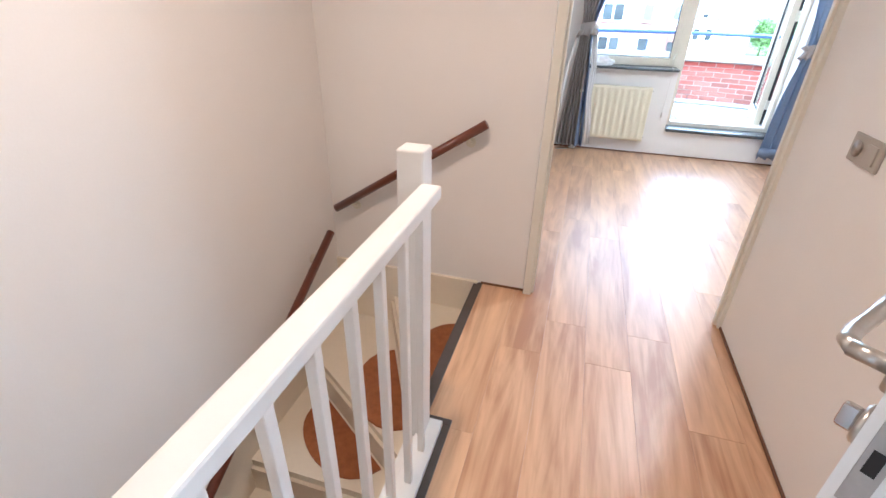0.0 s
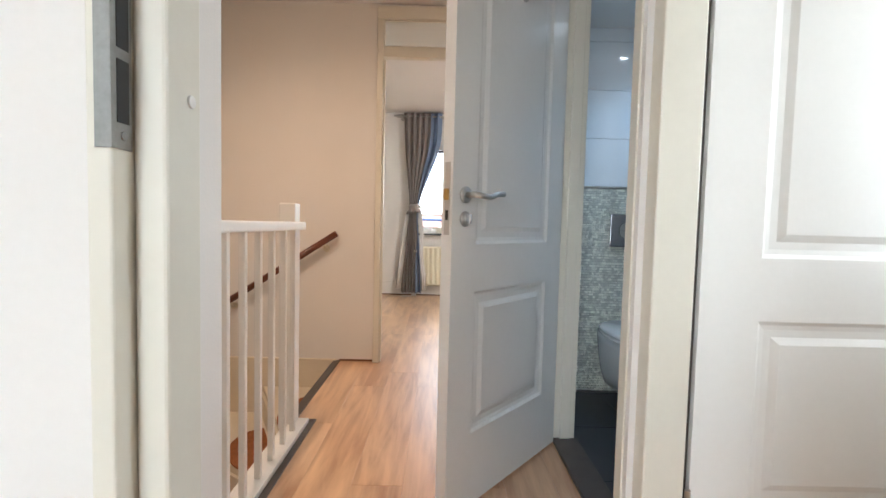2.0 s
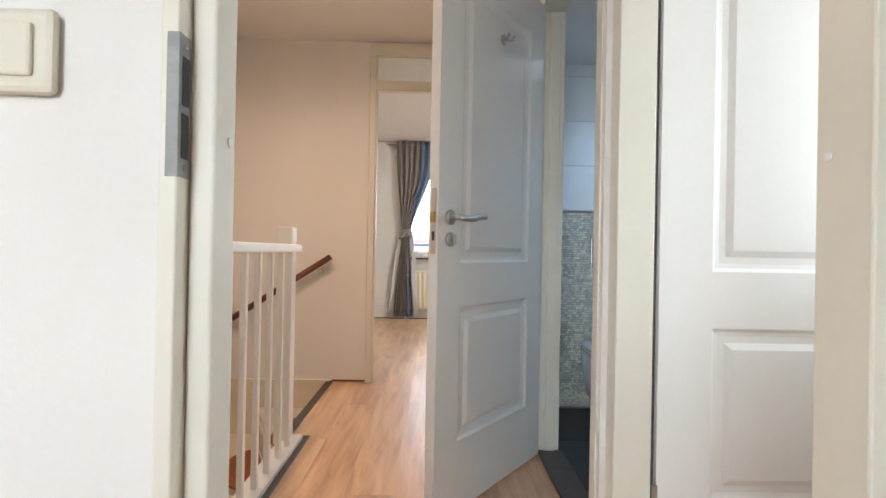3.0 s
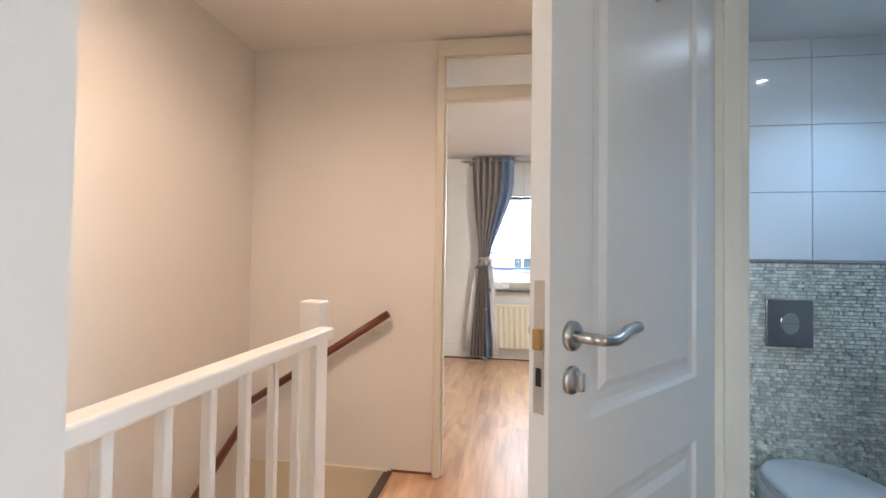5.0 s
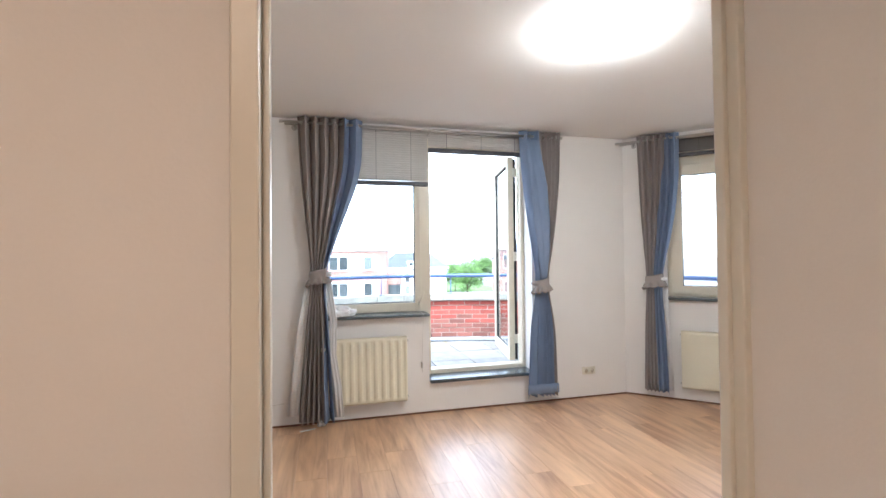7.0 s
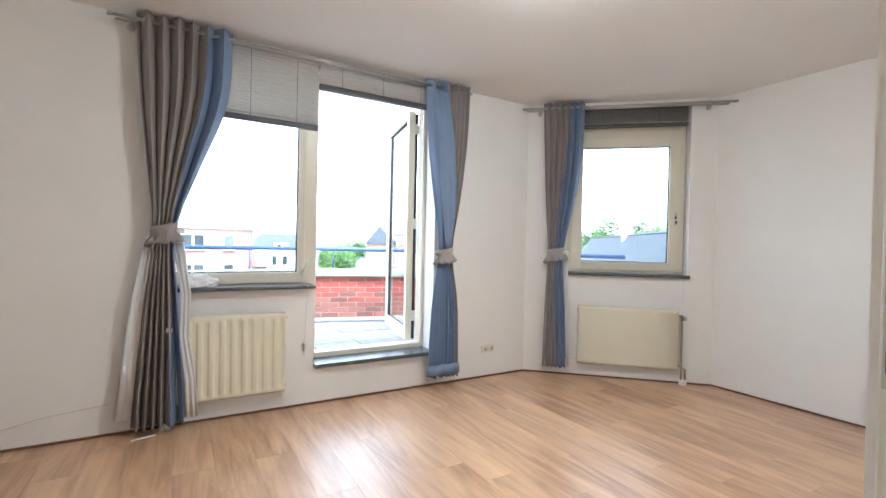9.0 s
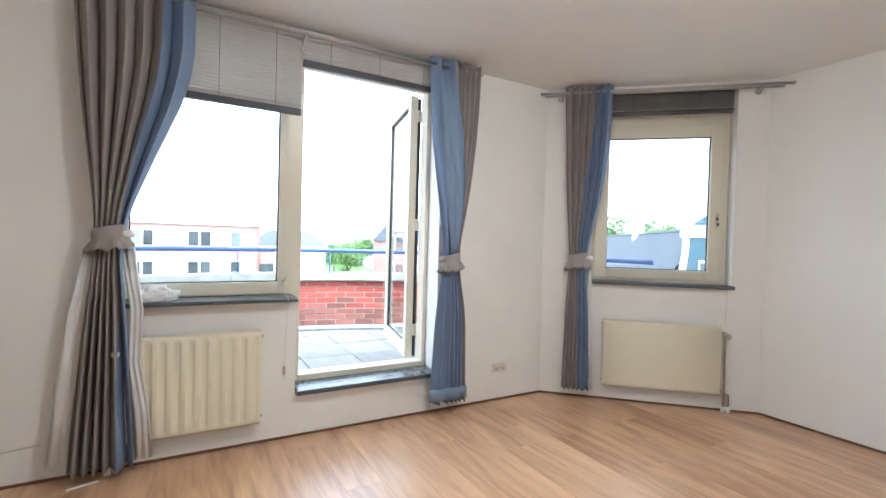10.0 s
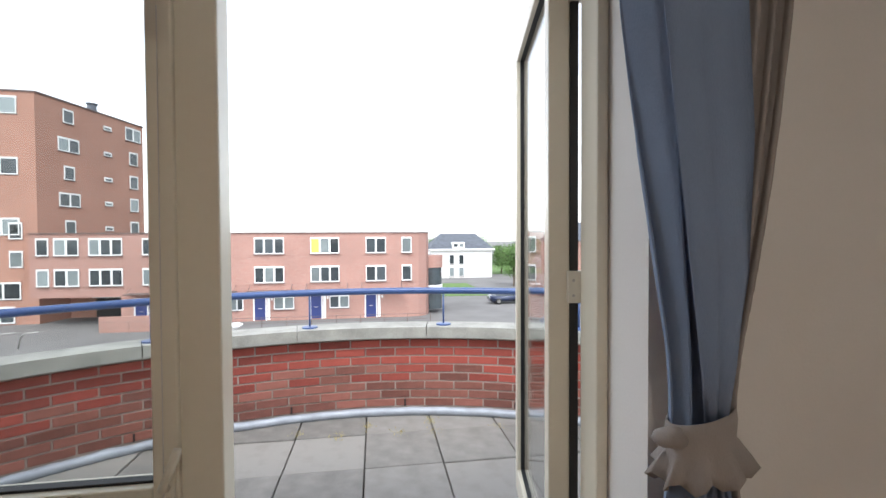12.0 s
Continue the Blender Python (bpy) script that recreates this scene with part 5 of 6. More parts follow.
# moss tufts in the joints by the wall
tuft = bmesh.new()
rt = random.Random(4)
for cx, cy in ((1.77, 8.92), (2.22, 8.95), (2.22, 8.75), (2.66, 8.78), (1.60, 8.79), (1.32, 8.86), (1.98, 8.80)):
    for _ in range(40):
        x, y = cx + rt.gauss(0, 0.025), cy + rt.gauss(0, 0.035)
        h, w, a = rt.uniform(0.006, 0.022), 0.003, rt.uniform(0, 6.28)
        b0 = (x + w * math.cos(a), y + w * math.sin(a), 0.126)
        b1 = (x - w * math.cos(a), y - w * math.sin(a), 0.126)
        tuft.faces.new([tuft.verts.new(p) for p in (b0, b1, (x + rt.gauss(0, 0.01), y + rt.gauss(0, 0.01), 0.126 + h))])
solid("moss_tufts", tuft, M["moss"], "dry moss growing in the paving joints", "moss", kind="stuff")

rail = thing("balcony_railing", pose(0, 0, 0), "blue painted steel rail on posts above the parapet", "railing")
pts = [(BC[0] + 2.955 * math.cos(radians(a)), BC[1] + 2.955 * math.sin(radians(a)), 1.030) for a in range(A0, A1 + 1, 2)]
part("top_rail", tube(bmesh.new(), pts, 0.024, 14), M["rail_blue"], rail, "", True)
for k in range(-3, 6):
    a = radians(78.5 + 18.9 * k)
    if radians(A0) < a < radians(A1):
        x, y = BC[0] + 2.955 * math.cos(a), BC[1] + 2.955 * math.sin(a)
        p = part("post", tube(bmesh.new(), [(x, y, 0.778), (x, y, 1.012)], 0.007, 10), M["rail_blue"], rail, "", True)
        part("foot_plate", lathe(bmesh.new(), [(0.055, 0.0), (0.055, 0.008), (0.050, 0.010), (0.010, 0.012)], 22), M["rail_blue"], p, "round steel foot plate").location = (x, y, 0.778)
# outside skin under the balcony
solid("wall_outer_base", arc_bar(bmesh.new(), 2.7, 3.02, -5.9, -0.30, A0, A1, 60), M["tower_brick"], "brick base of the curved balcony", "wall")
solid("wall_outer_block", boxes((-1.4, 5.2, -3.0, 6.9, -5.9, -2.82)), M["tower_brick"], "brick storeys under the flat", "wall")

# ---- the street outside ----
GZ = -5.85
solid("ground", boxes((-900, 900, -900, 900, GZ - 0.3, GZ)), M["asphalt"], "grey paved street and square", "ground")
solid("lawn", boxes((8.5, 16.5, 62, 78, GZ, GZ + 0.04)), M["grass"], "mown green lawn before the white house", "lawn")
solid("lawn", boxes((22, 40, 95, 130, GZ, GZ + 0.05)), M["grass"], "green verge along the street", "lawn")


def far_window(parent, x, y, z0, z1, w, lights, rnd_, m=None, sill=True):
    """A facade window: white frame standing proud, lights between mullions, a sill."""
    f = bmesh.new()
    t = 0.09
    box(f, x - w / 2, x + w / 2, y - 0.05, y + 0.06, z1 - t * 1.7, z1)
    box(f, x - w / 2, x + w / 2, y - 0.05, y + 0.06, z0, z0 + t)
    lw = w / lights
    for k in range(lights + 1):
        c = x - w / 2 + k * lw
        a = t / 2 if 0 < k < lights else 0
        box(f, max(x - w / 2, c - t * 0.9), min(x + w / 2, c + t * 0.9), y - 0.05, y + 0.06, z0 + t, z1 - t * 1.7)
    fr = part("window", f, M["white_paint_far"], parent)
    for k in range(lights):
        c = x - w / 2 + (k + 0.5) * lw
        r = rnd_.random()
        part("pane", boxes((c - lw / 2 + t * 0.9, c + lw / 2 - t * 0.9, y + 0.0, y + 0.03, z0 + t, z1 - t * 1.7)), M["win_dark" if r < 0.62 else "win_pale"], fr)
    if sill:
        part("sill", boxes((x - w / 2 - 0.05, x + w / 2 + 0.05, y - 0.12, y, z0 - 0.07, z0)), M["roof_edge"], fr)
    return fr


# terrace of brick houses: storeys of flat-roofed row houses with navy doors
FY, rf = 48.0, random.Random(21)
row = thing("row_houses", pose(0, 0, 0), "three-storey pink brick row houses with a flat roof", "row houses")
body = bmesh.new()
box(body, -26.5, -19.6, FY + 0.02, FY + 9, -3.4, 1.95)
box(body, -19.6, 5.0, FY + 0.02, FY + 9, GZ, 1.95)
prism(body, [(5.0, FY + 0.02), (5.9, FY + 0.15), (6.6, FY + 0.6), (6.95, FY + 1.5), (6.95, FY + 9), (5.0, FY + 9)], GZ, 1.95)
part("wall", body, M["far_brick"], row)
part("roof_edge", boxes((-26.5, 5.0, FY - 0.06, FY + 9, 1.95, 2.05)), M["roof_edge"], row)
eb = bmesh.new()
prism(eb, [(5.0, FY - 0.06), (5.95, FY + 0.08), (6.7, FY + 0.55), (7.03, FY + 1.5), (7.03, FY + 9), (5.0, FY + 9)], 1.95, 2.05)
part("roof_edge", eb, M["roof_edge"], row)
for x, w, l in ((-25.5, 0.95, 1), (-23.7, 1.9, 2), (-20.7, 2.6, 3), (-16.9, 1.9, 2), (-12.30, 2.55, 3), (-7.47, 2.55, 3), (-2.64, 2.55, 3), (1.93, 1.85, 2), (4.75, 0.92, 1)):
    for z0, z1 in ((0.12, 1.60), (-2.46, -0.98)):
        fw = far_window(row, x, FY, z0, z1, w, l, rf)
        if x == -2.64 and z0 > 0:
            fw.children[0].data.materials[0] = M["win_yellow"]
for x in (-18.0, -13.1, -8.3, -3.45, 1.45):
    d = part("door", boxes((x - 0.46, x + 0.46, FY - 0.03, FY + 0.02, GZ + 0.12, -3.72), bevel=0.01), M["door_blue"], row, "navy blue front door")
    part("door_frame", boxes((x - 0.58, x - 0.46, FY - 0.05, FY + 0.02, GZ + 0.05, -3.62), (x + 0.46, x + 0.56, FY - 0.05, FY + 0.02, GZ + 0.05, -3.62), (x + 0.62, x + 0.86, FY - 0.04, FY + 0.02, GZ + 0.1, -3.7), (x - 0.58, x + 0.56, FY - 0.05, FY + 0.02, -3.72, -3.58)), M["white_paint_far"], d)
    part("letter_slot", boxes((x - 0.15, x + 0.15, FY - 0.045, FY - 0.03, -4.75, -4.68)), M["steel"], d)
    part("canopy", boxes((x - 0.9, x + 2.9, FY - 1.1, FY, -3.18, -3.10)), M["roof_edge"], row, "thin dark steel canopy")
    part("canopy_strut", tube(tube(bmesh.new(), [(x - 0.8, FY - 1.0, -3.14), (x - 0.8, FY - 0.02, -2.6)], 0.03, 6), [(x + 2.8, FY - 1.0, -3.14), (x + 2.8, FY - 0.02, -2.6)], 0.03, 6), M["roof_edge"], row)
    part("porch_lamp", boxes((x + 0.95, x + 1.1, FY - 0.12, FY, -4.0, -3.75), bevel=0.02), M["white_paint_far"], row)
    if x < 1:
        far_window(row, x + 2.05, FY, -4.85, -3.66, 1.75, 2, rf)
far_window(row, -10.2 + 0.2, FY, -4.85, -3.66, 0.6, 1, rf, sill=False)
# recess with a garage entrance at the end of the row
part("recess_wall", boxes((-26.5, -19.62, FY + 5, FY + 5.2, GZ, -3.4)), M["tower_brick"], row)
# no opening is cut: a black sheet paints the shade inside
part("garage_opening", boxes((-24.2, -21.4, FY + 4.9, FY + 5.0, GZ, -4.0)), M["black"], row, "black sheet for the shaded garage entrance")
part("garage_lintel", boxes((-24.4, -21.2, FY + 4.6, FY + 5.0, -4.0, -3.85)), M["white_paint_far"], row)
part("low_wall", boxes((-19.6, -15.5, FY - 3.2, FY - 3.0, GZ, -4.6)), M["far_brick"], row)

# tower block
tower = thing("apartment_tower", pose(-27.1, 50.0, GZ), "eight-storey orange brick apartment tower", "apartment building")
side = math.degrees(math.atan2(12.7, 2.9))
H = 20.05
bm = bmesh.new()
sx, sy = 12.7 * math.cos(radians(side)), 12.7 * math.sin(radians(side))
prism(bm, [(0, 0), (sx, sy), (sx - 12, sy + 6), (-14, 4), (-9, -0.6)], 0, H)
part("wall", bm, M["tower_brick"], tower)
bm = bmesh.new()
prism(bm, [(0.12, -0.08), (sx + 0.1, sy), (sx - 12, sy + 6), (-14, 4), (-9, -0.7)], H, H + 0.14)
part("roof", bm, M["roof_edge"], tower)
part("chimney", tube(bmesh.new(), [(0.9, 6.5, H + 0.1), (0.9, 6.5, H + 0.75), (0.9, 6.5, H + 0.95)], [0.45, 0.38, 0.55], 10), M["slate_roof"], tower, "dark roof vent")


def on_face(turn, window):
    """Turns a window built along x onto the tower's face of that direction."""
    window.matrix_basis = pose(0, 0, 0, 0, 0, turn)


for i, z in enumerate((H - 1.9, H - 4.55, H - 7.15, H - 9.65, H - 12.2)):
    on_face(side, far_window(tower, 3.2, -0.03, z, z + 1.3, 2.2 if i % 2 else 1.1, 2 if i % 2 else 1, rf))
    on_face(side, far_window(tower, 7.7, -0.03, z + 0.4, z + 0.85, 1.0, 1, rf))
    on_face(side, far_window(tower, 11.2, -0.03, z, z + 1.45, 2.2 if i == 0 else 1.2, 2 if i == 0 else 1, rf))
for i, z in enumerate((H - 1.9, H - 7.1, H - 12.3, 2.2)):
    on_face(183.8, far_window(tower, 2.6, 0.03, z, z + 1.5, 2.6, 2, rf))
for z in (4.95, 7.4):
    on_face(183.8, far_window(tower, 1.6, 0.03, z, z + 1.45, 1.0, 1, rf))
on_face(183.8, far_window(tower, 2.9, 0.03, 0.15, 1.6, 2.2, 2, rf))

# white house with a blue-grey roof
HY = 88.0
house = thing("white_house", pose(0, 0, 0), "white rendered house with a blue-grey hipped roof", "house")
part("wall", boxes((11.9, 23.4, HY, HY + 11, GZ, -0.5)), M["render_white"], house)
bm = bmesh.new()
e = [bm.verts.new(p) for p in ((11.6, HY - 0.4, -0.5), (23.7, HY - 0.4, -0.5), (23.7, HY + 11.4, -0.5), (11.6, HY + 11.4, -0.5))]
r0, r1 = bm.verts.new((14.3, HY + 4.5, 2.35)), bm.verts.new((21.2, HY + 4.5, 2.35))
for q in ((e[0], e[1], r1, r0), (e[1], e[2], r1), (e[2], e[3], r0, r1), (e[3], e[0], r0), (e[3], e[2], e[1], e[0])):
    bm.faces.new(q)
part("roof", bm, M["slate_roof"], house)
part("eaves", boxes((11.5, 23.8, HY - 0.5, HY - 0.3, -0.75, -0.45)), M["white_paint_far"], house)
part("dormer", boxes((15.9, 18.2, HY - 0.2, HY + 2.5, -0.4, 0.75)), M["white_paint_far"], house)
for x, z in ((15.8, -3.3), (17.6, -3.3), (15.8, -6.0 + 0.4), (17.6, -5.6)):
    far_window(house, x, HY - 0.02, max(z, GZ + 0.3), z + 1.8, 0.95, 1, rf)
for x in (16.5, 17.6):
    far_window(house, x, HY - 0.22, -0.2, 0.6, 0.9, 1, rf, sill=False)
orl = thing("round_bay", pose(7.4, 50.5, 0), "round brick bay with white window bands", "bay")
part("bay_wall", lathe(bmesh.new(), [(1.1, -1.4), (1.1, -0.2)], 20), M["far_brick"], orl)
part("bay_glass", lathe(bmesh.new(), [(1.0, GZ + 0.4), (1.0, -1.4)], 20), M["win_dark"], orl)
part("bay_band", lathe(bmesh.new(), [(1.08, -3.5), (1.08, -3.1)], 20), M["white_paint_far"], orl)
# brick houses across the street end
er = thing("brick_house", pose(0, 0, 0), "red brick house on the far side of the street", "house")
part("wall", boxes((36, 50, 80, 96, GZ, 0.9)), M["far_brick"], er)
bm = bmesh.new()
v = [bm.verts.new(p) for p in ((35.6, 79.6, 0.9), (50.4, 79.6, 0.9), (50.4, 96, 0.9), (35.6, 96, 0.9), (35.6, 88, 4.4), (50.4, 88, 4.4))]
for q in ((0, 1, 5, 4), (2, 3, 4, 5), (0, 4, 3), (1, 2, 5), (3, 2, 1, 0)):
    bm.faces.new([v[i] for i in q])
part("roof", bm, M["slate_roof"], er)
for x in (38.5, 42, 45.5):
    for z in (-4.6, -1.6):
        far_window(er, x, 79.98, z, z + 1.6, 1.6, 2, rf)

# old wooden house with a bell gable
GH = pose(29.0, 20.2, 0, 0, 0, -38)
gh = thing("gable_house", GH, "teal boarded house with a white bell gable and slate roof", "house")


def bell(s):
    """Half outline of the gable from shoulder to top, s = 1 for the white edging's outer line."""
    o = 0.34 if s else 0.0
    raw = [(2.45, GZ), (2.45, -1.95), (1.95, -1.65), (1.55, -1.0), (1.28, -0.1), (1.14, 0.9), (1.12, 1.85)]
    return [(x + o, z) for x, z in raw]


def gable(bm, s, y0, y1, top):
    R = bell(s)
    out = [(x, z) for x, z in R] + [(-x, z) for x, z in R[::-1]]
    lo = [bm.verts.new((x, y0, z)) for x, z in out]
    hi = [bm.verts.new((x, y1, z)) for x, z in out]
    bm.faces.new(lo)
    bm.faces.new(hi[::-1])
    for i in range(len(out)):
        j = (i + 1) % len(out)
        bm.faces.new((lo[i], hi[i], hi[j], lo[j]))
    return bm


part("edging", gable(bmesh.new(), 1, 0.05, 0.30, 0), M["white_paint_far"], gh, "white curved gable edging")
part("boarding", gable(bmesh.new(), 0, -0.04, 0.10, 0), M["teal"], gh, "teal painted boarding")
part("cornice", boxes((-1.62, 1.62, -0.12, 0.32, 1.85, 2.45), (-1.9, 1.9, -0.2, 0.36, 2.45, 2.60), bevel=0.02), M["white_paint_far"], gh, "white cornice")
bm = bmesh.new()
v = [bm.verts.new(p) for p in ((-1.05, -0.12, 2.6), (1.05, -0.12, 2.6), (0, -0.12, 3.35), (-1.05, 0.25, 2.6), (1.05, 0.25, 2.6), (0, 0.25, 3.35))]
for q in ((0, 1, 2), (5, 4, 3), (0, 2, 5, 3), (1, 4, 5, 2), (0, 3, 4, 1)):
    bm.faces.new([v[i] for i in q])
part("pediment", bm, M["teal"], gh)
rg = random.Random(2)
for x, z0, z1, w in ((0.0, -1.0, 0.45, 1.25), (-1.1, -3.5, -2.0, 1.25), (1.05, -3.5, -2.0, 1.25)):
    gw = far_window(gh, x, -0.10, z0, z1, w, 1, rg, sill=False)
    for p in gw.children:
        p.data.materials[0] = M["win_dark"]
# roof: courses of slates, each lapped over the one below, on both slopes
slope = math.atan2(3.9, 3.1)
for s in (-1, 1):
    bm = bmesh.new()
    for c in range(17):
        u0, u1 = c / 17, (c + 1) / 17 + 0.012
        for k in range(112):
            y0 = 0.3 + k * 0.30 + (0.15 if c % 2 else 0)
            pts4 = []
            for u, lift in ((u0, 0.05), (u1, 0.0)):
                x, z = s * (3.1 * (1 - u)), -1.9 + 4.25 * u
                pts4.append((x + s * lift * 0.6, z + lift * 0.6))
            (xa, za), (xb, zb) = pts4
            bm.faces.new([bm.verts.new(p) for p in ((xa, y0, za), (xa, y0 + 0.29, za), (xb, y0 + 0.29, zb), (xb, y0, zb))])
    part("roof", bm, M["slate_roof"], gh, "blue-grey slate roof")
part("ridge", tube(bmesh.new(), [(0, 0.3, 2.38), (0, 34, 2.38)], 0.10, 8), M["slate_roof"], gh)
part("chimney", boxes((-0.45, 0.45, 15.6, 16.4, 1.4, 3.4), (-0.52, 0.52, 15.55, 16.45, 3.4, 3.55), bevel=0.02), M["render_white"], gh)
part("side_wall", boxes((-2.9, -2.7, 0.3, 33.8, GZ, -1.9), (2.7, 2.9, 0.3, 33.8, GZ, -1.9)), M["teal"], gh)
nb = thing("white_shed", GH @ pose(6.5, 1.5, 0), "low white house with a grey gable roof", "house")
part("wall", boxes((-2, 4, 0, 6, GZ, -2.6)), M["render_white"], nb)
bm = bmesh.new()
v = [bm.verts.new(p) for p in ((-2.3, -0.3, -2.6), (4.3, -0.3, -2.6), (1, -0.3, -0.9), (-2.3, 6.3, -2.6), (4.3, 6.3, -2.6), (1, 6.3, -0.9))]
for q in ((0, 1, 2), (5, 4, 3), (0, 2, 5, 3), (1, 4, 5, 2), (0, 3, 4, 1)):
    bm.faces.new([v[i] for i in q])
part("roof", bm, M["slate_roof"], nb)


def tree(name, x, y, h, crown, seed, label):
    t = thing(name, pose(x, y, GZ), label, "tree")
    r = random.Random(seed)
    tr = tube(bmesh.new(), [(0, 0, 0), (0.05, 0.02, h * 0.25), (-0.04, 0.05, h * 0.5), (0.02, 0, h * 0.85)], [0.035 * h * 0.6, 0.028 * h * 0.6, 0.02 * h * 0.6, 0.004 * h], 8)
    for k in range(9):
        a, z0 = r.uniform(0, 6.28), h * r.uniform(0.3, 0.7)
        tube(tr, [(0, 0, z0), (crown * 0.3 * math.cos(a), crown * 0.3 * math.sin(a), z0 + h * 0.08), (crown * 0.75 * math.cos(a), crown * 0.75 * math.sin(a), z0 + h * 0.2)], [0.010 * h, 0.006 * h, 0.002 * h], 6)
    part("trunk", tr, M["bark"], t)
    verts, faces = [], []
    clumps = []
    for _ in range(70):
        a, u = r.uniform(0, 6.28), r.uniform(-1, 1)
        k = r.random() ** 0.45 * r.uniform(0.75, 1.1)
        w = math.sqrt(1 - u * u) * (0.75 + 0.25 * (1 - max(0, u)))
        clumps.append(Vector((crown * k * w * math.cos(a), crown * k * w * math.sin(a), h * 0.62 + h * 0.36 * k * u)))
    for c in clumps:
        for _ in range(70):
            p = c + Vector((r.gauss(0, 1), r.gauss(0, 1), r.gauss(0, 0.8))) * crown * 0.15
            n1 = Vector((r.gauss(0, 1), r.gauss(0, 1), r.gauss(0, 1))).normalized()
            n2 = n1.orthogonal().normalized()
            s, k = crown * r.uniform(0.035, 0.07), len(verts)
            verts += [tuple(p + n1 * s), tuple(p + n2 * s * 0.5), tuple(p - n1 * s), tuple(p - n2 * s * 0.5)]
            faces.append((k, k + 1, k + 2, k + 3))
    me = bpy.data.meshes.new("crown")
    me.from_pydata(verts, [], faces)
    me.materials.append(M["leaf"])
    ob = new("crown", me)
    ob.parent = t
    return t


tree("tree", 22.6, 72, 6.6, 2.6, 1, "young green street tree with a full crown")
tree("tree", 27.5, 96, 6.0, 3.2, 2, "distant green tree beside the street")
tree("tree", 62.0, 55.0, 12.6, 5.0, 3, "tall pale green tree behind the slate roof")
tree("tree", 72.0, 54.0, 12.8, 5.0, 4, "tall green tree behind the gable house")
tree("tree", 44.5, 19.0, 9.6, 4.2, 5, "broad green tree beside the gable house")
tree("tree", 50, 24.0, 10.0, 4.5, 6, "broad green tree beside the gable house")
for i, (x, y) in enumerate(((30, 130), (42, 120), (54, 112), (20, 140))):
    tree("tree", x, y, 7.5, 4.2, 10 + i, "distant green tree at the end of the street")


def car(m, paint, label):
    t = thing("car", m, label, "car")
    bm = bmesh.new()
    loft(bm, [[(x, y, z) for x, y in ((-2.1 + i, -w), (2.05 - i, -w), (2.1 - i, -w * 0.7), (2.1 - i, w * 0.7), (2.05 - i, w), (-2.1 + i, w))] for z, w, i in ((0.28, 0.80, 0.10), (0.5, 0.87, 0.0), (0.78, 0.86, 0.02), (0.92, 0.80, 0.12))])
    part("body", bm, M[paint], t, "", True)
    bm = bmesh.new()
    loft(bm, [[(a, -w, z), (b, -w, z), (b, w, z), (a, w, z)] for z, a, b, w in ((0.90, -1.75, 1.15, 0.76), (1.38, -1.25, 0.45, 0.62))])
    part("cabin_glass", bm, M["win_dark"], t, "dark car windows")
    part("roof", boxes((-1.22, 0.42, -0.60, 0.60, 1.375, 1.42), bevel=0.02), M[paint], t)
    for x in (-1.3, 1.3):
        for y in (-0.80, 0.80):
            w = part("wheel", lathe(bmesh.new(), [(0.31, -0.1), (0.33, -0.06), (0.33, 0.06), (0.31, 0.1)], 20, 'Y'), M["tyre"], t, "", True)
            w.location = (x, y, 0.33)
            part("rim", lathe(bmesh.new(), [(0.2, -0.11), (0.2, 0.11)], 14, 'Y'), M["steel"], w)
    for y in (-0.6, 0.6):
        part("headlight", boxes((2.0, 2.11, y - 0.14, y + 0.14, 0.6, 0.74), bevel=0.02), M["white_paint_far"], t)
    return t


car(pose(16.5, 55.0, GZ, 0, 0, 4), "car_paint", "dark blue parked hatchback car")
car(pose(22.3, 62.0, GZ, 0, 0, 80), "white_paint_far", "white parked car down the street")
fn = thing("street_fence", pose(14.2, 38.5, GZ, 0, 0, 62), "blue steel street fence with thin bars", "fence")
part("fence_rail", tube(tube(bmesh.new(), [(0, 0, 1.0), (14, 0, 1.0)], 0.05, 8), [(0, 0, 0.15), (14, 0, 0.15)], 0.03, 8), M["rail_blue"], fn)
for i in range(29):
    part("bar", tube(bmesh.new(), [(i * 0.5, 0, 0.0), (i * 0.5, 0, 1.0)], 0.018, 6), M["rail_blue"], fn)
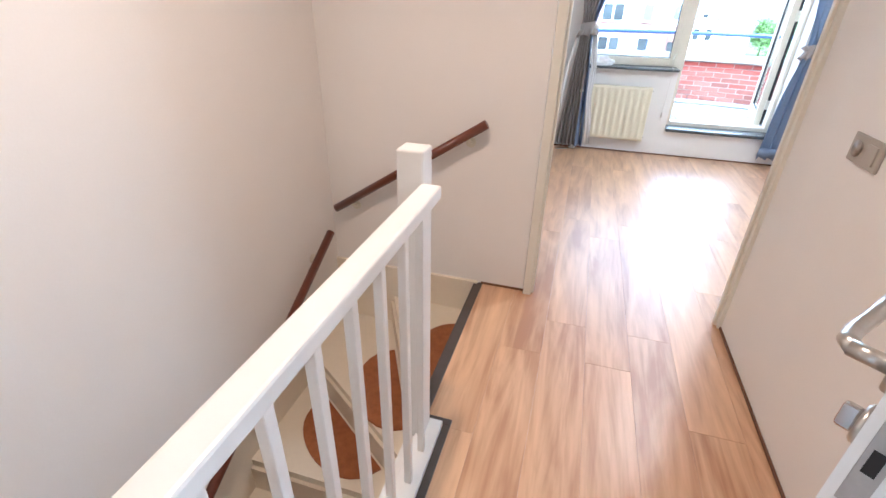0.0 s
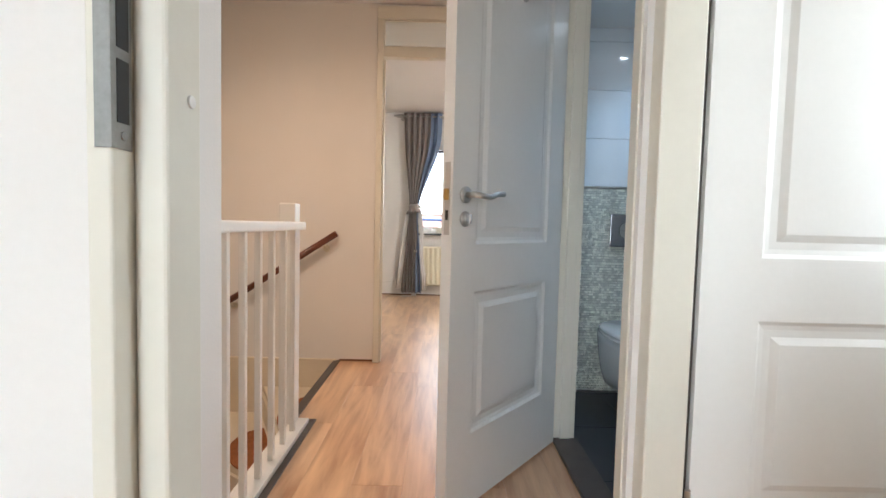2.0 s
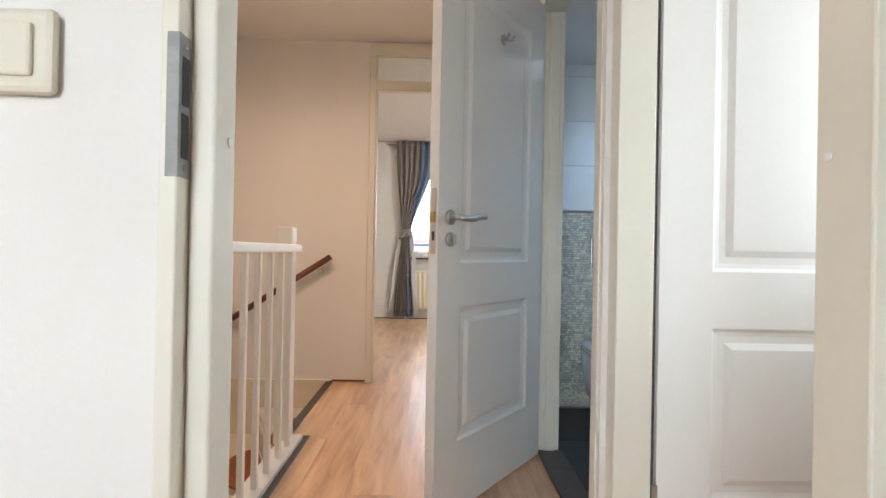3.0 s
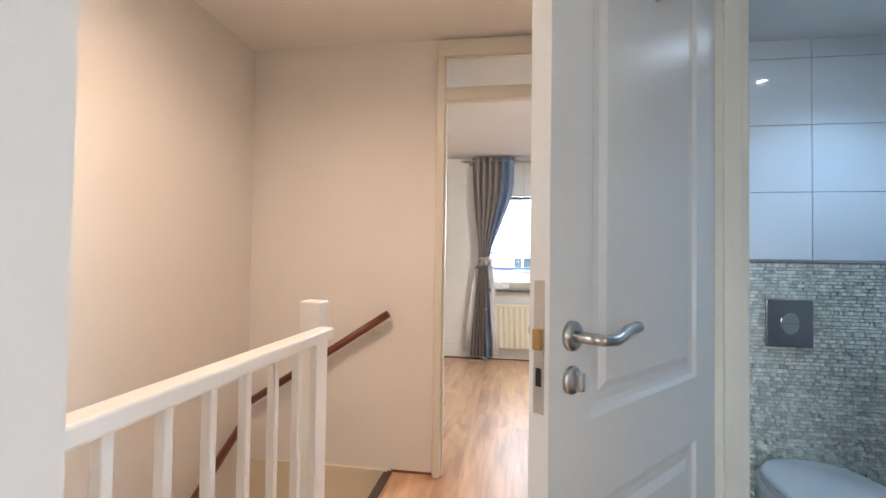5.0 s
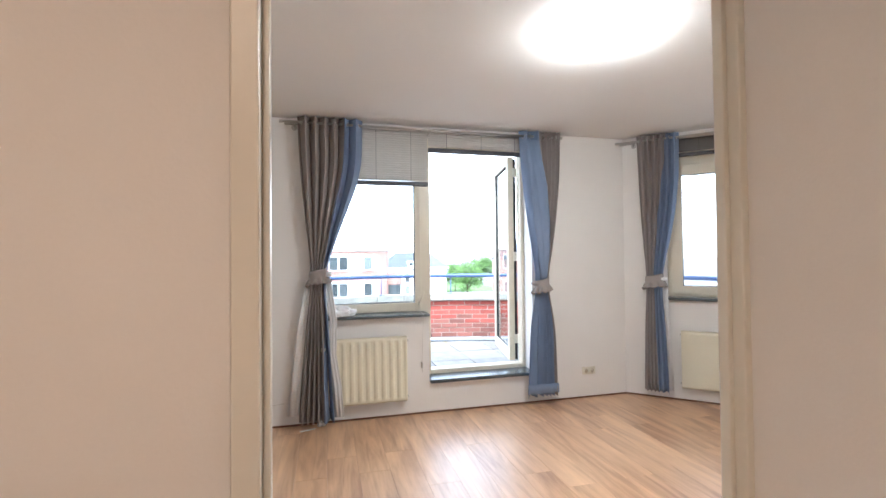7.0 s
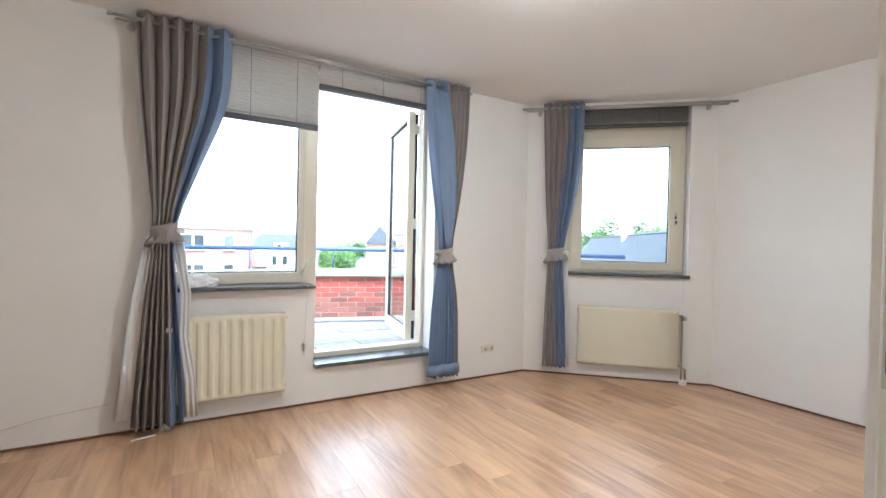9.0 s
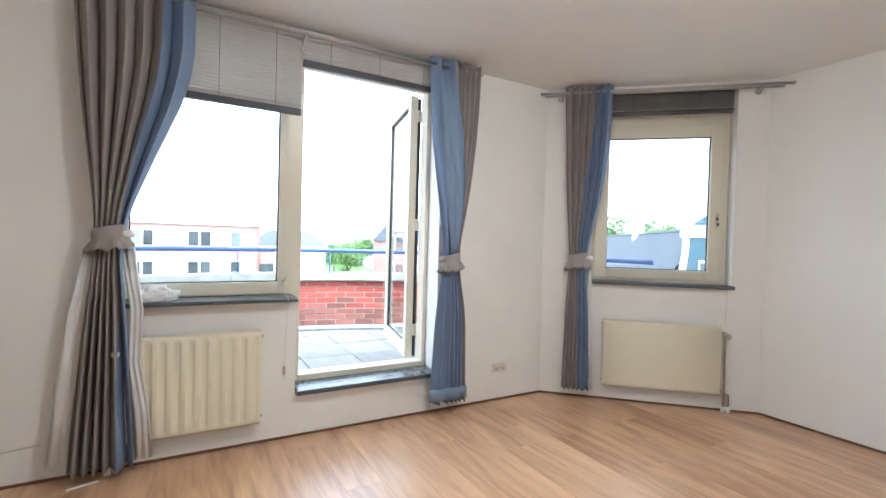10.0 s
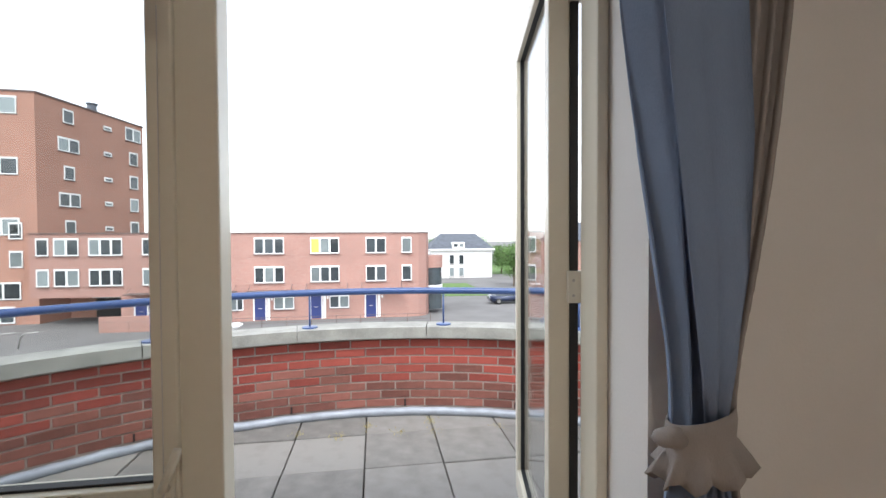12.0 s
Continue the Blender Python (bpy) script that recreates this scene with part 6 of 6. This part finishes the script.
gf = thing("garden_fence", pose(-19, FY - 4.0, GZ), "thin grey wire garden fence before the row houses", "fence")
part("fence_rail", tube(tube(bmesh.new(), [(0, 0, 0.95), (25.5, 0, 0.95)], 0.02, 6), [(0, 0, 0.5), (25.5, 0, 0.5)], 0.012, 6), M["roof_edge"], gf)
for i in range(14):
    part("post", tube(bmesh.new(), [(i * 1.96, 0, 0), (i * 1.96, 0, 1.0)], 0.025, 6), M["roof_edge"], gf)
sl = thing("street_lamp", pose(-6.9, 36.0, GZ), "white street lamp with a conical head", "street lamp")
part("pole", tube(bmesh.new(), [(0, 0, 0), (0, 0, 1.6)], [0.09, 0.07], 10), M["white_paint_far"], sl, "", True)
part("head", lathe(bmesh.new(), [(0.10, 1.6), (0.20, 1.66), (0.42, 1.82), (0.44, 1.92), (0.30, 1.98), (0.02, 2.0)], 20), M["white_paint_far"], sl, "", True)
ba = thing("cycle_stands", pose(-27.5, 40, GZ), "grey hooped steel rails by the tower", "railing")
for i in range(5):
    part("hoop", tube(bmesh.new(), [(i * 1.4, 0, 0), (i * 1.4 + 0.15, 0, 0.75), (i * 1.4 + 0.45, 0, 1.05), (i * 1.4 + 1.3, 0, 1.1)], 0.04, 8), M["steel"], ba, "", True)

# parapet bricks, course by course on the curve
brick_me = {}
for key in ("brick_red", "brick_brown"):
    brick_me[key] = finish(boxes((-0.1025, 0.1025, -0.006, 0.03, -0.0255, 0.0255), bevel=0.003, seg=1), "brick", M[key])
rb = random.Random(33)
step = math.degrees(0.2155 / 2.912)
for c in range(8):
    z = 0.213 + c * 0.0625
    a = 24 + (step / 2 if c % 2 else 0)
    while a < 160:
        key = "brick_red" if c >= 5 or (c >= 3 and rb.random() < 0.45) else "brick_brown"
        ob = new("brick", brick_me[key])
        ob.parent = para
        aa = radians(a)
        rr = 2.912 - 0.002 + rb.uniform(-0.0025, 0.0025)
        ob.location = (BC[0] + rr * math.cos(aa), BC[1] + rr * math.sin(aa), z)
        ob.rotation_euler = (0, 0, aa - math.pi / 2)
        a += step
